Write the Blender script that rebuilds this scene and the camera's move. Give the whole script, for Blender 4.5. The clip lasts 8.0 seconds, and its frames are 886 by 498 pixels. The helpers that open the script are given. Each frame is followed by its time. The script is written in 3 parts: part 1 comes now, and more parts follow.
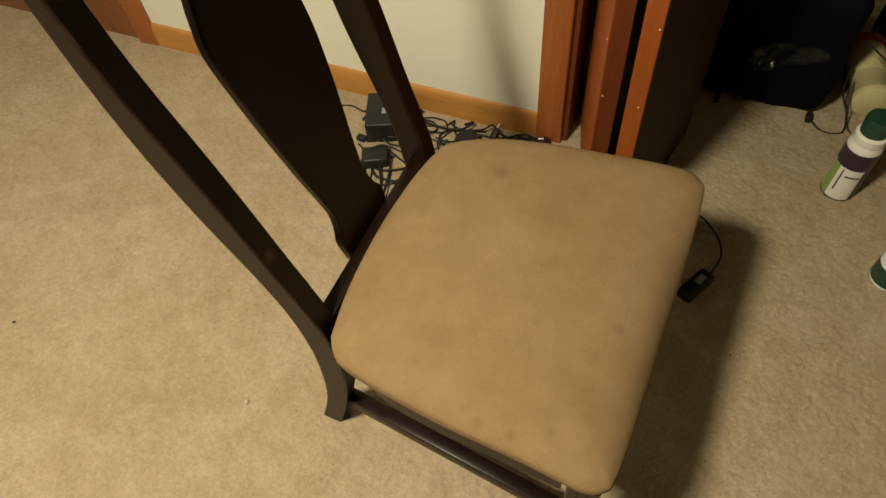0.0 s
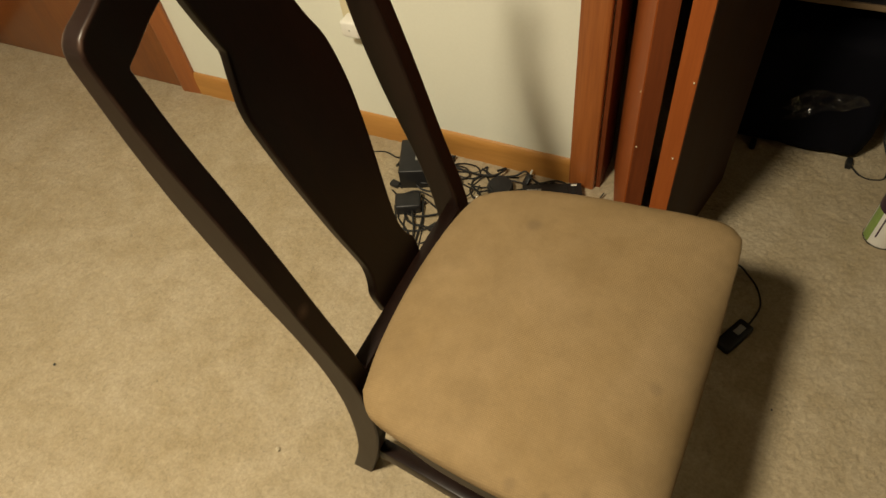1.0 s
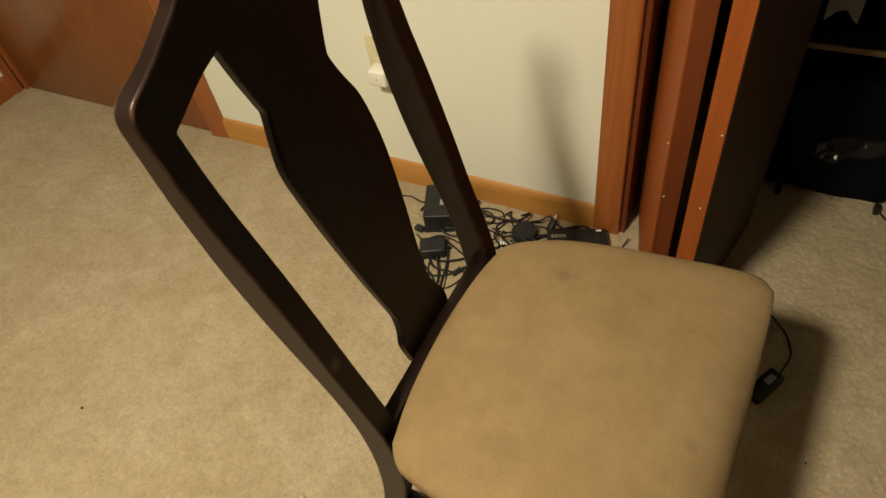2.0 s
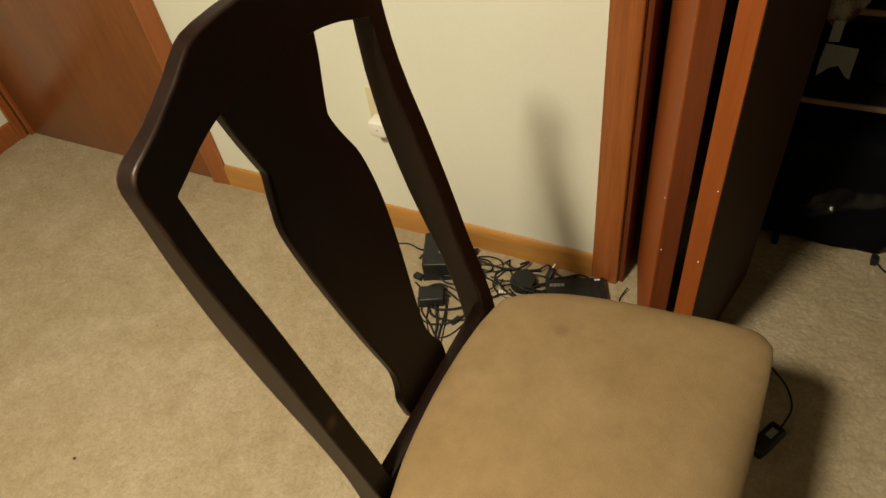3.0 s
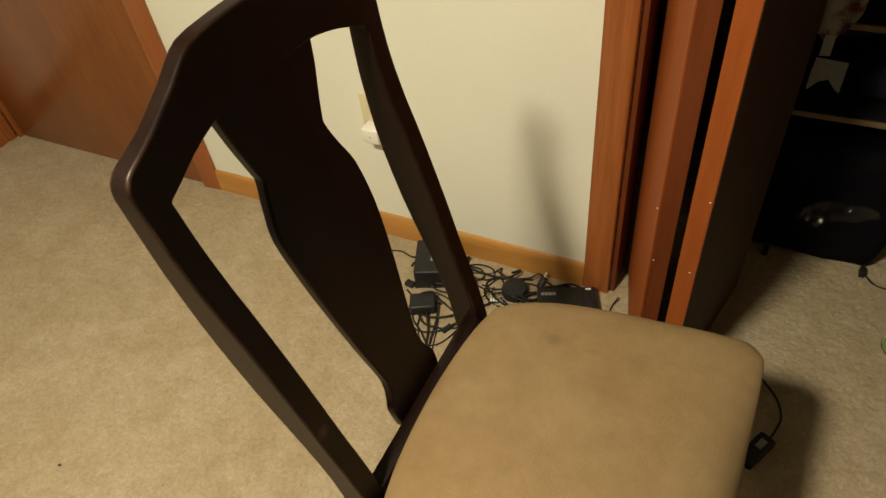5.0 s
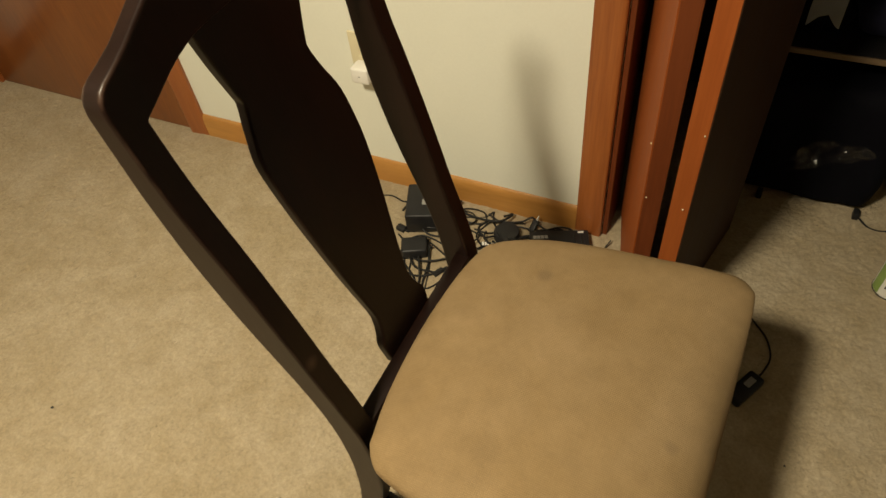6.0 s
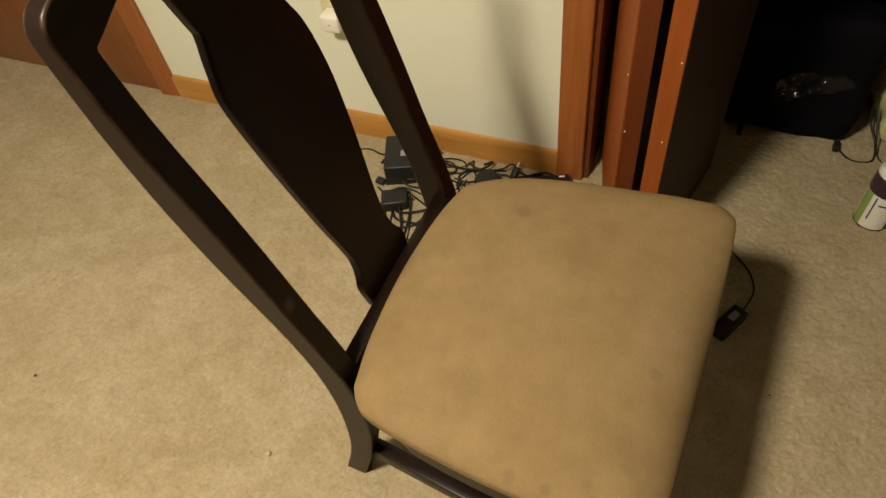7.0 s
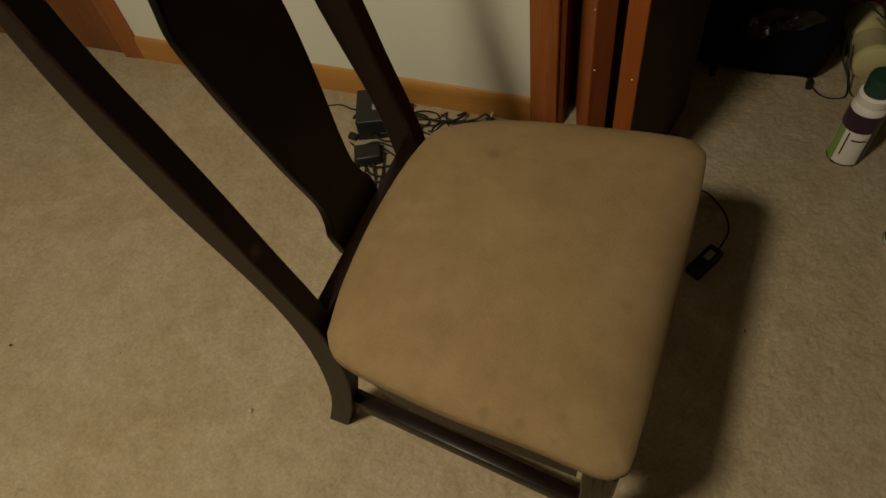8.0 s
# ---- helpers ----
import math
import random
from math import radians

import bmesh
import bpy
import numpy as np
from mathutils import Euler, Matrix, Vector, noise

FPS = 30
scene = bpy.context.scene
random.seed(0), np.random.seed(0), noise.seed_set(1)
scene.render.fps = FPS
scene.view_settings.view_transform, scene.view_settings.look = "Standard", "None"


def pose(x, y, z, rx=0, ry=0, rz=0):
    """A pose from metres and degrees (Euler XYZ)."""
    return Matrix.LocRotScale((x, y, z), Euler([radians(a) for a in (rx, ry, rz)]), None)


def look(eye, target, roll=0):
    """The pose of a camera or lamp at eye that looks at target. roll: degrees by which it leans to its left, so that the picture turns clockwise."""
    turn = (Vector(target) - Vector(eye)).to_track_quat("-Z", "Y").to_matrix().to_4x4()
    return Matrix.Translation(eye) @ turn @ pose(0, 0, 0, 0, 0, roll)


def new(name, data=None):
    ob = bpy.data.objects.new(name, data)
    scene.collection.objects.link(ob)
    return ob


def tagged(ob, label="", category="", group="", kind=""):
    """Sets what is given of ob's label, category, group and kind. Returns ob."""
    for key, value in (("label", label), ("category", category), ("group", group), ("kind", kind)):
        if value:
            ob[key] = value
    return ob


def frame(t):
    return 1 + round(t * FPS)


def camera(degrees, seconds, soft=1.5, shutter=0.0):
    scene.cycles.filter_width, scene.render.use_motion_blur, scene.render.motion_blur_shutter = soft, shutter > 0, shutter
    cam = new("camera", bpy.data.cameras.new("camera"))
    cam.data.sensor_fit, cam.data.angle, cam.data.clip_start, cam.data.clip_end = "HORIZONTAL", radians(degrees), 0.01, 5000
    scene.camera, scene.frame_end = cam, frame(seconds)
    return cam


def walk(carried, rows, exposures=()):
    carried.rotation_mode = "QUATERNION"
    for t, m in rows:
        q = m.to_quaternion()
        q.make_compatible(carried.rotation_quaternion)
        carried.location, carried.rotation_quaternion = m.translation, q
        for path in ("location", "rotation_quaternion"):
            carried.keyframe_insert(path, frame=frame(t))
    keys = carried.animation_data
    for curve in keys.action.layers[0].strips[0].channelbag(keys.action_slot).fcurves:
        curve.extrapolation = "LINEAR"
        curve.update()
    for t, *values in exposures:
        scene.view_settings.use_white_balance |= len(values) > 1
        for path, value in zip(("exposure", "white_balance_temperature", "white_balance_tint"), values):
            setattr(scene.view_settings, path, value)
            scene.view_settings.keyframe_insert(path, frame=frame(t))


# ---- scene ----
cam = camera(66.4, 8.0)
PATH = [
    (0, (0.321, -1.22, 1.303), (-0.204, -0.209, -0.34), -6.5),
    (0.5, (0.314, -1.22, 1.316), (-0.239, -0.173, -0.295), -6.6),
    (1, (0.312, -1.2, 1.319), (-0.327, -0.146, -0.256), -9.2),
    (1.5, (0.295, -1.197, 1.333), (-0.392, -0.12, -0.206), -10.0),
    (3, (0.287, -1.178, 1.358), (-0.451, 0.014, -0.068), -9.2),
    (3.5, (0.28, -1.173, 1.379), (-0.451, 0.068, -0.009), -7.5),
    (4, (0.272, -1.173, 1.383), (-0.474, 0.078, 0.013), -8.0),
    (4.5, (0.276, -1.175, 1.375), (-0.46, 0.07, -0.007), -7.8),
    (6, (0.29, -1.189, 1.324), (-0.378, -0.052, -0.179), -7.8),
    (6.5, (0.297, -1.198, 1.309), (-0.343, -0.089, -0.228), -8.6),
    (7, (0.307, -1.203, 1.285), (-0.302, -0.125, -0.285), -9.6),
    (7.5, (0.319, -1.21, 1.268), (-0.255, -0.174, -0.343), -10.0),
    (8, (0.333, -1.216, 1.254), (-0.216, -0.199, -0.379), -11.0),
]
EXPOSURE = [(0, 0.0), (4, 0.0), (7, 0.0), (7.5, -0.3), (8, -1.12)]
walk(cam, [(t, look(eye, target, roll)) for t, eye, target, roll in PATH], EXPOSURE)


# ---- light ----
world = bpy.data.worlds.new("world")
scene.world = world
world.use_nodes = True
world.node_tree.nodes["Background"].inputs[0].default_value = (1.0, 0.8, 0.55, 1)
world.node_tree.nodes["Background"].inputs[1].default_value = 0.004
lamp_data = bpy.data.lights.new("ceiling_lamp", "AREA")
lamp_data.shape, lamp_data.size, lamp_data.energy = "DISK", 0.26, 71.0
lamp_data.color = (1.0, 0.87, 0.62)
ceiling_lamp = new("ceiling_lamp", lamp_data)
ceiling_lamp.matrix_world = pose(-0.37, -1.62, 2.20)


# ---- materials ----
def node(nt, kind, **values):
    n = nt.nodes.new(kind)
    for key, value in values.items():
        n.inputs[key.replace("_", " ")].default_value = value
    return n


def material(name, dark, light, scale=40.0, stretch=(1, 1, 1), rough=0.5, rough_var=0.1, bump=0.1, fine=400.0,
             coat=0.0, metal=0.0, distance=0.002, contrast=(0.3, 0.7), sheen=0.0, detail=6.0, per_object=0.0, spec=0.5, grain=0.35):
    """Two colours mixed by a coarse and a fine noise, with relief from the fine one."""
    m = bpy.data.materials.new(name)
    m.use_nodes = True
    nt = m.node_tree
    bsdf = nt.nodes["Principled BSDF"]
    co = nt.nodes.new("ShaderNodeTexCoord")
    mp = node(nt, "ShaderNodeMapping", Scale=stretch)
    nt.links.new(co.outputs["Object"], mp.inputs["Vector"])
    coarse = node(nt, "ShaderNodeTexNoise", Scale=scale, Detail=detail, Roughness=0.6)
    small = node(nt, "ShaderNodeTexNoise", Scale=fine, Detail=3.0, Roughness=0.6)
    for n in (coarse, small):
        nt.links.new(mp.outputs["Vector"], n.inputs["Vector"])
    ramp = nt.nodes.new("ShaderNodeMapRange")
    ramp.inputs["From Min"].default_value, ramp.inputs["From Max"].default_value = contrast
    add = nt.nodes.new("ShaderNodeMath")
    add.operation = "MULTIPLY_ADD"
    add.inputs[1].default_value, add.inputs[2].default_value = grain, 0.0
    nt.links.new(small.outputs["Fac"], add.inputs[0])
    sub = nt.nodes.new("ShaderNodeMath")
    sub.operation = "MULTIPLY_ADD"
    sub.inputs[1].default_value = 1.0 - grain
    nt.links.new(coarse.outputs["Fac"], sub.inputs[0])
    nt.links.new(add.outputs[0], sub.inputs[2])
    nt.links.new(sub.outputs[0], ramp.inputs["Value"])
    mix = nt.nodes.new("ShaderNodeMix")
    mix.data_type = "RGBA"
    mix.inputs[6].default_value, mix.inputs[7].default_value = (*dark, 1), (*light, 1)
    nt.links.new(ramp.outputs[0], mix.inputs[0])
    colour = mix.outputs[2]
    if per_object:
        info = nt.nodes.new("ShaderNodeObjectInfo")
        vary = nt.nodes.new("ShaderNodeMapRange")
        vary.inputs["To Min"].default_value, vary.inputs["To Max"].default_value = 1 - per_object, 1 + per_object
        nt.links.new(info.outputs["Random"], vary.inputs["Value"])
        hsv = nt.nodes.new("ShaderNodeHueSaturation")
        nt.links.new(vary.outputs[0], hsv.inputs["Value"])
        nt.links.new(colour, hsv.inputs["Color"])
        colour = hsv.outputs[0]
    nt.links.new(colour, bsdf.inputs["Base Color"])
    rr = nt.nodes.new("ShaderNodeMapRange")
    rr.inputs["To Min"].default_value, rr.inputs["To Max"].default_value = max(0.02, rough - rough_var), min(1.0, rough + rough_var)
    nt.links.new(coarse.outputs["Fac"], rr.inputs["Value"])
    nt.links.new(rr.outputs[0], bsdf.inputs["Roughness"])
    bsdf.inputs["Metallic"].default_value = metal
    bsdf.inputs["Coat Weight"].default_value = coat
    bsdf.inputs["Specular IOR Level"].default_value = spec
    bsdf.inputs["Coat Roughness"].default_value = 0.2
    bsdf.inputs["Sheen Weight"].default_value = sheen
    if bump:
        b = node(nt, "ShaderNodeBump", Strength=bump, Distance=distance)
        nt.links.new(small.outputs["Fac"], b.inputs["Height"])
        nt.links.new(b.outputs[0], bsdf.inputs["Normal"])
    return m


CARPET = material("carpet", (0.292, 0.238, 0.158), (0.408, 0.340, 0.238), scale=24, fine=170, rough=0.95, rough_var=0.04,
                  bump=0.75, distance=0.003, contrast=(0.28, 0.66), sheen=0.1, grain=0.68)


def soiled(m, layers):
    """Uneven soiling: layers of (noise scale, darkest, lightest, hue shift) multiplied over the colour."""
    nt = m.node_tree
    bsdf = nt.nodes["Principled BSDF"]
    colour = bsdf.inputs["Base Color"].links[0].from_socket
    co = nt.nodes.new("ShaderNodeTexCoord")
    for scale, low, high, tint in layers:
        n = node(nt, "ShaderNodeTexNoise", Scale=scale, Detail=5.0, Roughness=0.62, Distortion=0.5)
        nt.links.new(co.outputs["Object"], n.inputs["Vector"])
        value = nt.nodes.new("ShaderNodeMapRange")
        value.inputs["From Min"].default_value, value.inputs["From Max"].default_value = 0.34, 0.62
        value.inputs["To Min"].default_value, value.inputs["To Max"].default_value = low, high
        nt.links.new(n.outputs["Fac"], value.inputs["Value"])
        grey = nt.nodes.new("ShaderNodeMapRange")
        grey.inputs["From Min"].default_value, grey.inputs["From Max"].default_value = 0.34, 0.62
        grey.inputs["To Min"].default_value, grey.inputs["To Max"].default_value = 1.0 + tint, 1.0
        nt.links.new(n.outputs["Fac"], grey.inputs["Value"])
        hsv = nt.nodes.new("ShaderNodeHueSaturation")
        nt.links.new(value.outputs[0], hsv.inputs["Value"])
        nt.links.new(grey.outputs[0], hsv.inputs["Saturation"])
        nt.links.new(colour, hsv.inputs["Color"])
        colour = hsv.outputs[0]
    nt.links.new(colour, bsdf.inputs["Base Color"])


def flecked(m, scale, cluster, strength):
    """Small dark flecks where the pile has parted, gathered in clusters."""
    nt = m.node_tree
    bsdf = nt.nodes["Principled BSDF"]
    colour = bsdf.inputs["Base Color"].links[0].from_socket
    co = nt.nodes.new("ShaderNodeTexCoord")
    masks = []
    for k, low, high in ((scale, 0.60, 0.72), (cluster, 0.46, 0.66)):
        n = node(nt, "ShaderNodeTexNoise", Scale=k, Detail=3.0, Roughness=0.6, Distortion=1.6)
        nt.links.new(co.outputs["Object"], n.inputs["Vector"])
        r = nt.nodes.new("ShaderNodeMapRange")
        r.inputs["From Min"].default_value, r.inputs["From Max"].default_value = low, high
        nt.links.new(n.outputs["Fac"], r.inputs["Value"])
        masks.append(r.outputs[0])
    both = nt.nodes.new("ShaderNodeMath")
    both.operation = "MULTIPLY"
    nt.links.new(masks[0], both.inputs[0])
    nt.links.new(masks[1], both.inputs[1])
    value = nt.nodes.new("ShaderNodeMapRange")
    value.inputs["To Min"].default_value, value.inputs["To Max"].default_value = 1.0, 1.0 - strength
    nt.links.new(both.outputs[0], value.inputs["Value"])
    hsv = nt.nodes.new("ShaderNodeHueSaturation")
    nt.links.new(value.outputs[0], hsv.inputs["Value"])
    nt.links.new(colour, hsv.inputs["Color"])
    nt.links.new(hsv.outputs[0], bsdf.inputs["Base Color"])


soiled(CARPET, ((3.5, 0.92, 1.03, 0.12), (14.0, 0.91, 1.03, 0.10), (90.0, 0.92, 1.05, 0.0)))
flecked(CARPET, 62.0, 7.0, 0.34)
PLASTER = material("wall_paint", (0.70, 0.71, 0.625), (0.76, 0.77, 0.685), scale=3, fine=130, rough=0.7, bump=0.12, distance=0.001)
CEILING = material("ceiling_paint", (0.78, 0.76, 0.70), (0.82, 0.80, 0.75), scale=3, fine=90, rough=0.9, bump=0.2)
# invented dark wall finish that holds down bounced light
DIMMING_WALL = material("light_dimming_wall", (0.08, 0.048, 0.026), (0.13, 0.082, 0.046), scale=14, stretch=(1.5, 1.5, 0.08), fine=120, rough=0.5, bump=0.05)
PINE = material("honey_pine", (0.36, 0.16, 0.035), (0.52, 0.26, 0.065), scale=14, stretch=(0.15, 1, 1.6), fine=70, rough=0.42, bump=0.08, coat=0.2)
CASING = material("stained_casing", (0.20, 0.055, 0.014), (0.36, 0.12, 0.030), scale=26, stretch=(1.5, 1.5, 0.06), fine=150, rough=0.36, bump=0.06, coat=0.25)
DOORWOOD = material("door_veneer", (0.15, 0.043, 0.010), (0.27, 0.092, 0.021), scale=7, stretch=(1.6, 1.6, 0.22), fine=60, rough=0.35, bump=0.04, coat=0.3)
BIFOLD = material("bifold_veneer", (0.21, 0.050, 0.011), (0.31, 0.085, 0.019), scale=22, stretch=(1.5, 1.5, 0.08), fine=140, rough=0.55, bump=0.04, spec=0.12)
# darker copy of the door red, with shade put into the colour
SHADED_RED = material("shaded_red_edge", (0.105, 0.026, 0.008), (0.17, 0.044, 0.013), scale=22, stretch=(1.5, 1.5, 0.08), fine=140, rough=0.5, bump=0.04, spec=0.2)
# brown face turned from the lamp; its shade is put into the colour
INNERFACE = material("shade_darkened_veneer", (0.040, 0.0195, 0.011), (0.066, 0.034, 0.019), scale=16, stretch=(1.5, 1.5, 0.1), fine=120, rough=0.6, bump=0.04, spec=0.1)
ESPRESSO = material("espresso_wood", (0.0060, 0.0026, 0.0019), (0.0125, 0.0056, 0.0038), scale=30, stretch=(1, 1, 0.15), fine=220, rough=0.36, rough_var=0.08, bump=0.03, coat=0.0, spec=0.19)
WORN_GLINT = material("worn_glint_espresso_wood", (0.0062, 0.0027, 0.0020), (0.0140, 0.0062, 0.0043), scale=30, stretch=(1, 1, 0.15), fine=220, rough=0.36, rough_var=0.08, bump=0.03, coat=0.0, spec=0.19)
BLACK = material("black_plastic", (0.010, 0.010, 0.011), (0.020, 0.020, 0.022), scale=40, fine=900, rough=0.42, bump=0.08, spec=0.3)
RUBBER = material("black_cable_rubber", (0.010, 0.010, 0.010), (0.018, 0.018, 0.018), scale=60, fine=500, rough=0.5, bump=0.05, spec=0.25)
BAGCLOTH = material("black_nylon", (0.0025, 0.0025, 0.004), (0.005, 0.005, 0.008), scale=12, fine=900, rough=0.8, bump=0.3, spec=0.06)
WHITE = material("white_plastic", (0.72, 0.71, 0.67), (0.80, 0.79, 0.75), scale=20, fine=400, rough=0.35, bump=0.02)
IVORY = material("ivory_plastic", (0.62, 0.56, 0.38), (0.68, 0.62, 0.43), scale=20, fine=400, rough=0.4, bump=0.02)
GREY = material("grey_label", (0.22, 0.22, 0.21), (0.30, 0.30, 0.29), scale=60, fine=500, rough=0.5, bump=0.02)
STEEL = material("worn_steel", (0.45, 0.44, 0.42), (0.62, 0.61, 0.58), scale=60, fine=500, rough=0.35, metal=1.0, bump=0.05)


def fabric():
    """Tan woven upholstery: fine crossed threads, soft stains and two dark spots."""
    m = material("tan_upholstery", (0.212, 0.145, 0.072), (0.268, 0.187, 0.098), scale=18, fine=300, rough=0.9, rough_var=0.05, bump=0.0, contrast=(0.3, 0.7), spec=0.2)
    nt = m.node_tree
    bsdf = nt.nodes["Principled BSDF"]
    co = nt.nodes.new("ShaderNodeTexCoord")
    heights = []
    for axis in ("X", "Y"):
        w = node(nt, "ShaderNodeTexWave", Scale=118.0, Distortion=0.8, Detail=1.0)
        w.bands_direction = axis
        w.inputs["Detail Scale"].default_value = 3.0
        nt.links.new(co.outputs["Object"], w.inputs["Vector"])
        heights.append(w.outputs["Fac"])
    mx = nt.nodes.new("ShaderNodeMath")
    mx.operation = "MULTIPLY"
    nt.links.new(heights[0], mx.inputs[0])
    nt.links.new(heights[1], mx.inputs[1])
    b = node(nt, "ShaderNodeBump", Strength=0.28, Distance=0.001)
    nt.links.new(mx.outputs[0], b.inputs["Height"])
    nt.links.new(b.outputs[0], bsdf.inputs["Normal"])
    colour = bsdf.inputs["Base Color"].links[0].from_socket
    flat = nt.nodes.new("ShaderNodeVectorMath")
    flat.operation = "MULTIPLY"
    flat.inputs[1].default_value = (1.0, 1.0, 0.0)
    nt.links.new(co.outputs["Object"], flat.inputs[0])
    gaps = nt.nodes.new("ShaderNodeMapRange")
    gaps.inputs["To Min"].default_value, gaps.inputs["To Max"].default_value = 0.93, 1.05
    nt.links.new(mx.outputs[0], gaps.inputs["Value"])
    threads = nt.nodes.new("ShaderNodeHueSaturation")
    nt.links.new(gaps.outputs[0], threads.inputs["Value"])
    nt.links.new(colour, threads.inputs["Color"])
    colour = threads.outputs[0]
    for x, y, r, depth in ((0.097, 0.146, 0.018, 0.42), (0.346, -0.053, 0.013, 0.3), (0.214, -0.244, 0.012, 0.32), (0.260, -0.243, 0.010, 0.3), (0.305, -0.221, 0.009, 0.2), (0.13, -0.16, 0.03, 0.12), (-0.0, -0.12, 0.03, 0.12)):
        off = nt.nodes.new("ShaderNodeVectorMath")
        off.operation = "SUBTRACT"
        off.inputs[1].default_value = (x, y, 0.0)
        nt.links.new(flat.outputs[0], off.inputs[0])
        dist = nt.nodes.new("ShaderNodeVectorMath")
        dist.operation = "LENGTH"
        nt.links.new(off.outputs[0], dist.inputs[0])
        fade = nt.nodes.new("ShaderNodeMapRange")
        fade.interpolation_type = "SMOOTHSTEP"
        fade.inputs["From Min"].default_value, fade.inputs["From Max"].default_value = r * 0.25, r
        fade.inputs["To Min"].default_value, fade.inputs["To Max"].default_value = depth, 0.0
        nt.links.new(dist.outputs["Value"], fade.inputs["Value"])
        mix = nt.nodes.new("ShaderNodeMix")
        mix.data_type = "RGBA"
        mix.inputs[7].default_value = (0.12, 0.085, 0.05, 1)
        nt.links.new(fade.outputs[0], mix.inputs[0])
        nt.links.new(colour, mix.inputs[6])
        colour = mix.outputs[2]
    nt.links.new(colour, bsdf.inputs["Base Color"])
    return m


FABRIC = fabric()
soiled(FABRIC, ((6.0, 0.97, 1.03, 0.05), (30.0, 0.96, 1.03, 0.0)))


def worn_glint_wood(m):
    """Rubbed edges, paler also for the highlight painted along them, and one scuff on the dark wood."""
    nt = m.node_tree
    bsdf = nt.nodes["Principled BSDF"]
    colour = bsdf.inputs["Base Color"].links[0].from_socket
    co = nt.nodes.new("ShaderNodeTexCoord")
    geo = nt.nodes.new("ShaderNodeNewGeometry")
    rub = node(nt, "ShaderNodeTexNoise", Scale=28.0, Detail=5.0)
    nt.links.new(co.outputs["Object"], rub.inputs["Vector"])
    # pale edge colour: wear together with a painted bevel highlight
    edge = nt.nodes.new("ShaderNodeMapRange")
    edge.inputs["From Min"].default_value, edge.inputs["From Max"].default_value = 0.53, 0.61
    nt.links.new(geo.outputs["Pointiness"], edge.inputs["Value"])
    patch = nt.nodes.new("ShaderNodeMapRange")
    patch.inputs["From Min"].default_value, patch.inputs["From Max"].default_value = 0.40, 0.62
    nt.links.new(rub.outputs["Fac"], patch.inputs["Value"])
    both = nt.nodes.new("ShaderNodeMath")
    both.operation = "MULTIPLY"
    nt.links.new(edge.outputs[0], both.inputs[0])
    nt.links.new(patch.outputs[0], both.inputs[1])
    off = nt.nodes.new("ShaderNodeVectorMath")
    off.operation = "DISTANCE"
    off.inputs[1].default_value = (-0.090, -0.190, 0.606)
    nt.links.new(co.outputs["Object"], off.inputs[0])
    spot = nt.nodes.new("ShaderNodeMapRange")
    spot.inputs["From Min"].default_value, spot.inputs["From Max"].default_value = 0.002, 0.013
    spot.inputs["To Min"].default_value, spot.inputs["To Max"].default_value = 0.4, 0.0
    nt.links.new(off.outputs["Value"], spot.inputs["Value"])
    most = nt.nodes.new("ShaderNodeMath")
    most.operation = "MAXIMUM"
    nt.links.new(both.outputs[0], most.inputs[0])
    nt.links.new(spot.outputs[0], most.inputs[1])
    mix = nt.nodes.new("ShaderNodeMix")
    mix.data_type = "RGBA"
    mix.inputs[7].default_value = (0.15, 0.088, 0.058, 1)
    nt.links.new(most.outputs[0], mix.inputs[0])
    nt.links.new(colour, mix.inputs[6])
    nt.links.new(mix.outputs[2], bsdf.inputs["Base Color"])


worn_glint_wood(WORN_GLINT)


# ---- mesh helpers ----
def part(name, bm, mat, parent=None, label="", smooth=True):
    me = bpy.data.meshes.new(name)
    bmesh.ops.recalc_face_normals(bm, faces=bm.faces[:])
    for f in bm.faces:
        f.smooth = smooth
    bm.to_mesh(me)
    bm.free()
    me.materials.append(mat)
    if smooth:
        me.set_sharp_from_angle(angle=radians(40))
    ob = new(name, me)
    if parent is not None:
        ob.parent = parent
    if label:
        tagged(ob, label)
    return ob


def thing(name, label, category, at=None, group="", kind=""):
    ob = new(name)
    ob.matrix_world = at or Matrix()
    ob.empty_display_size = 0.1
    return tagged(ob, label, category, group, kind)


def box(bm, x0, x1, y0, y1, z0, z1, bevel=0.0, segments=2):
    made = bmesh.ops.create_cube(bm, size=1.0)["verts"]
    for v in made:
        v.co = ((x0 + x1) / 2 + v.co.x * (x1 - x0), (y0 + y1) / 2 + v.co.y * (y1 - y0), (z0 + z1) / 2 + v.co.z * (z1 - z0))
    if bevel:
        edges = {e for v in made for e in v.link_edges}
        bmesh.ops.bevel(bm, geom=list(edges), offset=bevel, segments=segments, profile=0.5, affect="EDGES")
    return bm


def boxed(x0, x1, y0, y1, z0, z1, bevel=0.0, segments=2):
    return box(bmesh.new(), x0, x1, y0, y1, z0, z1, bevel, segments)


def loft(bm, rings, closed=True, caps=True):
    """Joins rings of equally many points into a skin."""
    made = [[bm.verts.new(p) for p in ring] for ring in rings]
    n = len(made[0])
    for a, b in zip(made, made[1:]):
        for i in range(n if closed else n - 1):
            j = (i + 1) % n
            bm.faces.new((a[i], a[j], b[j], b[i]))
    if caps:
        bm.faces.new(list(reversed(made[0])))
        bm.faces.new(made[-1])
    return bm


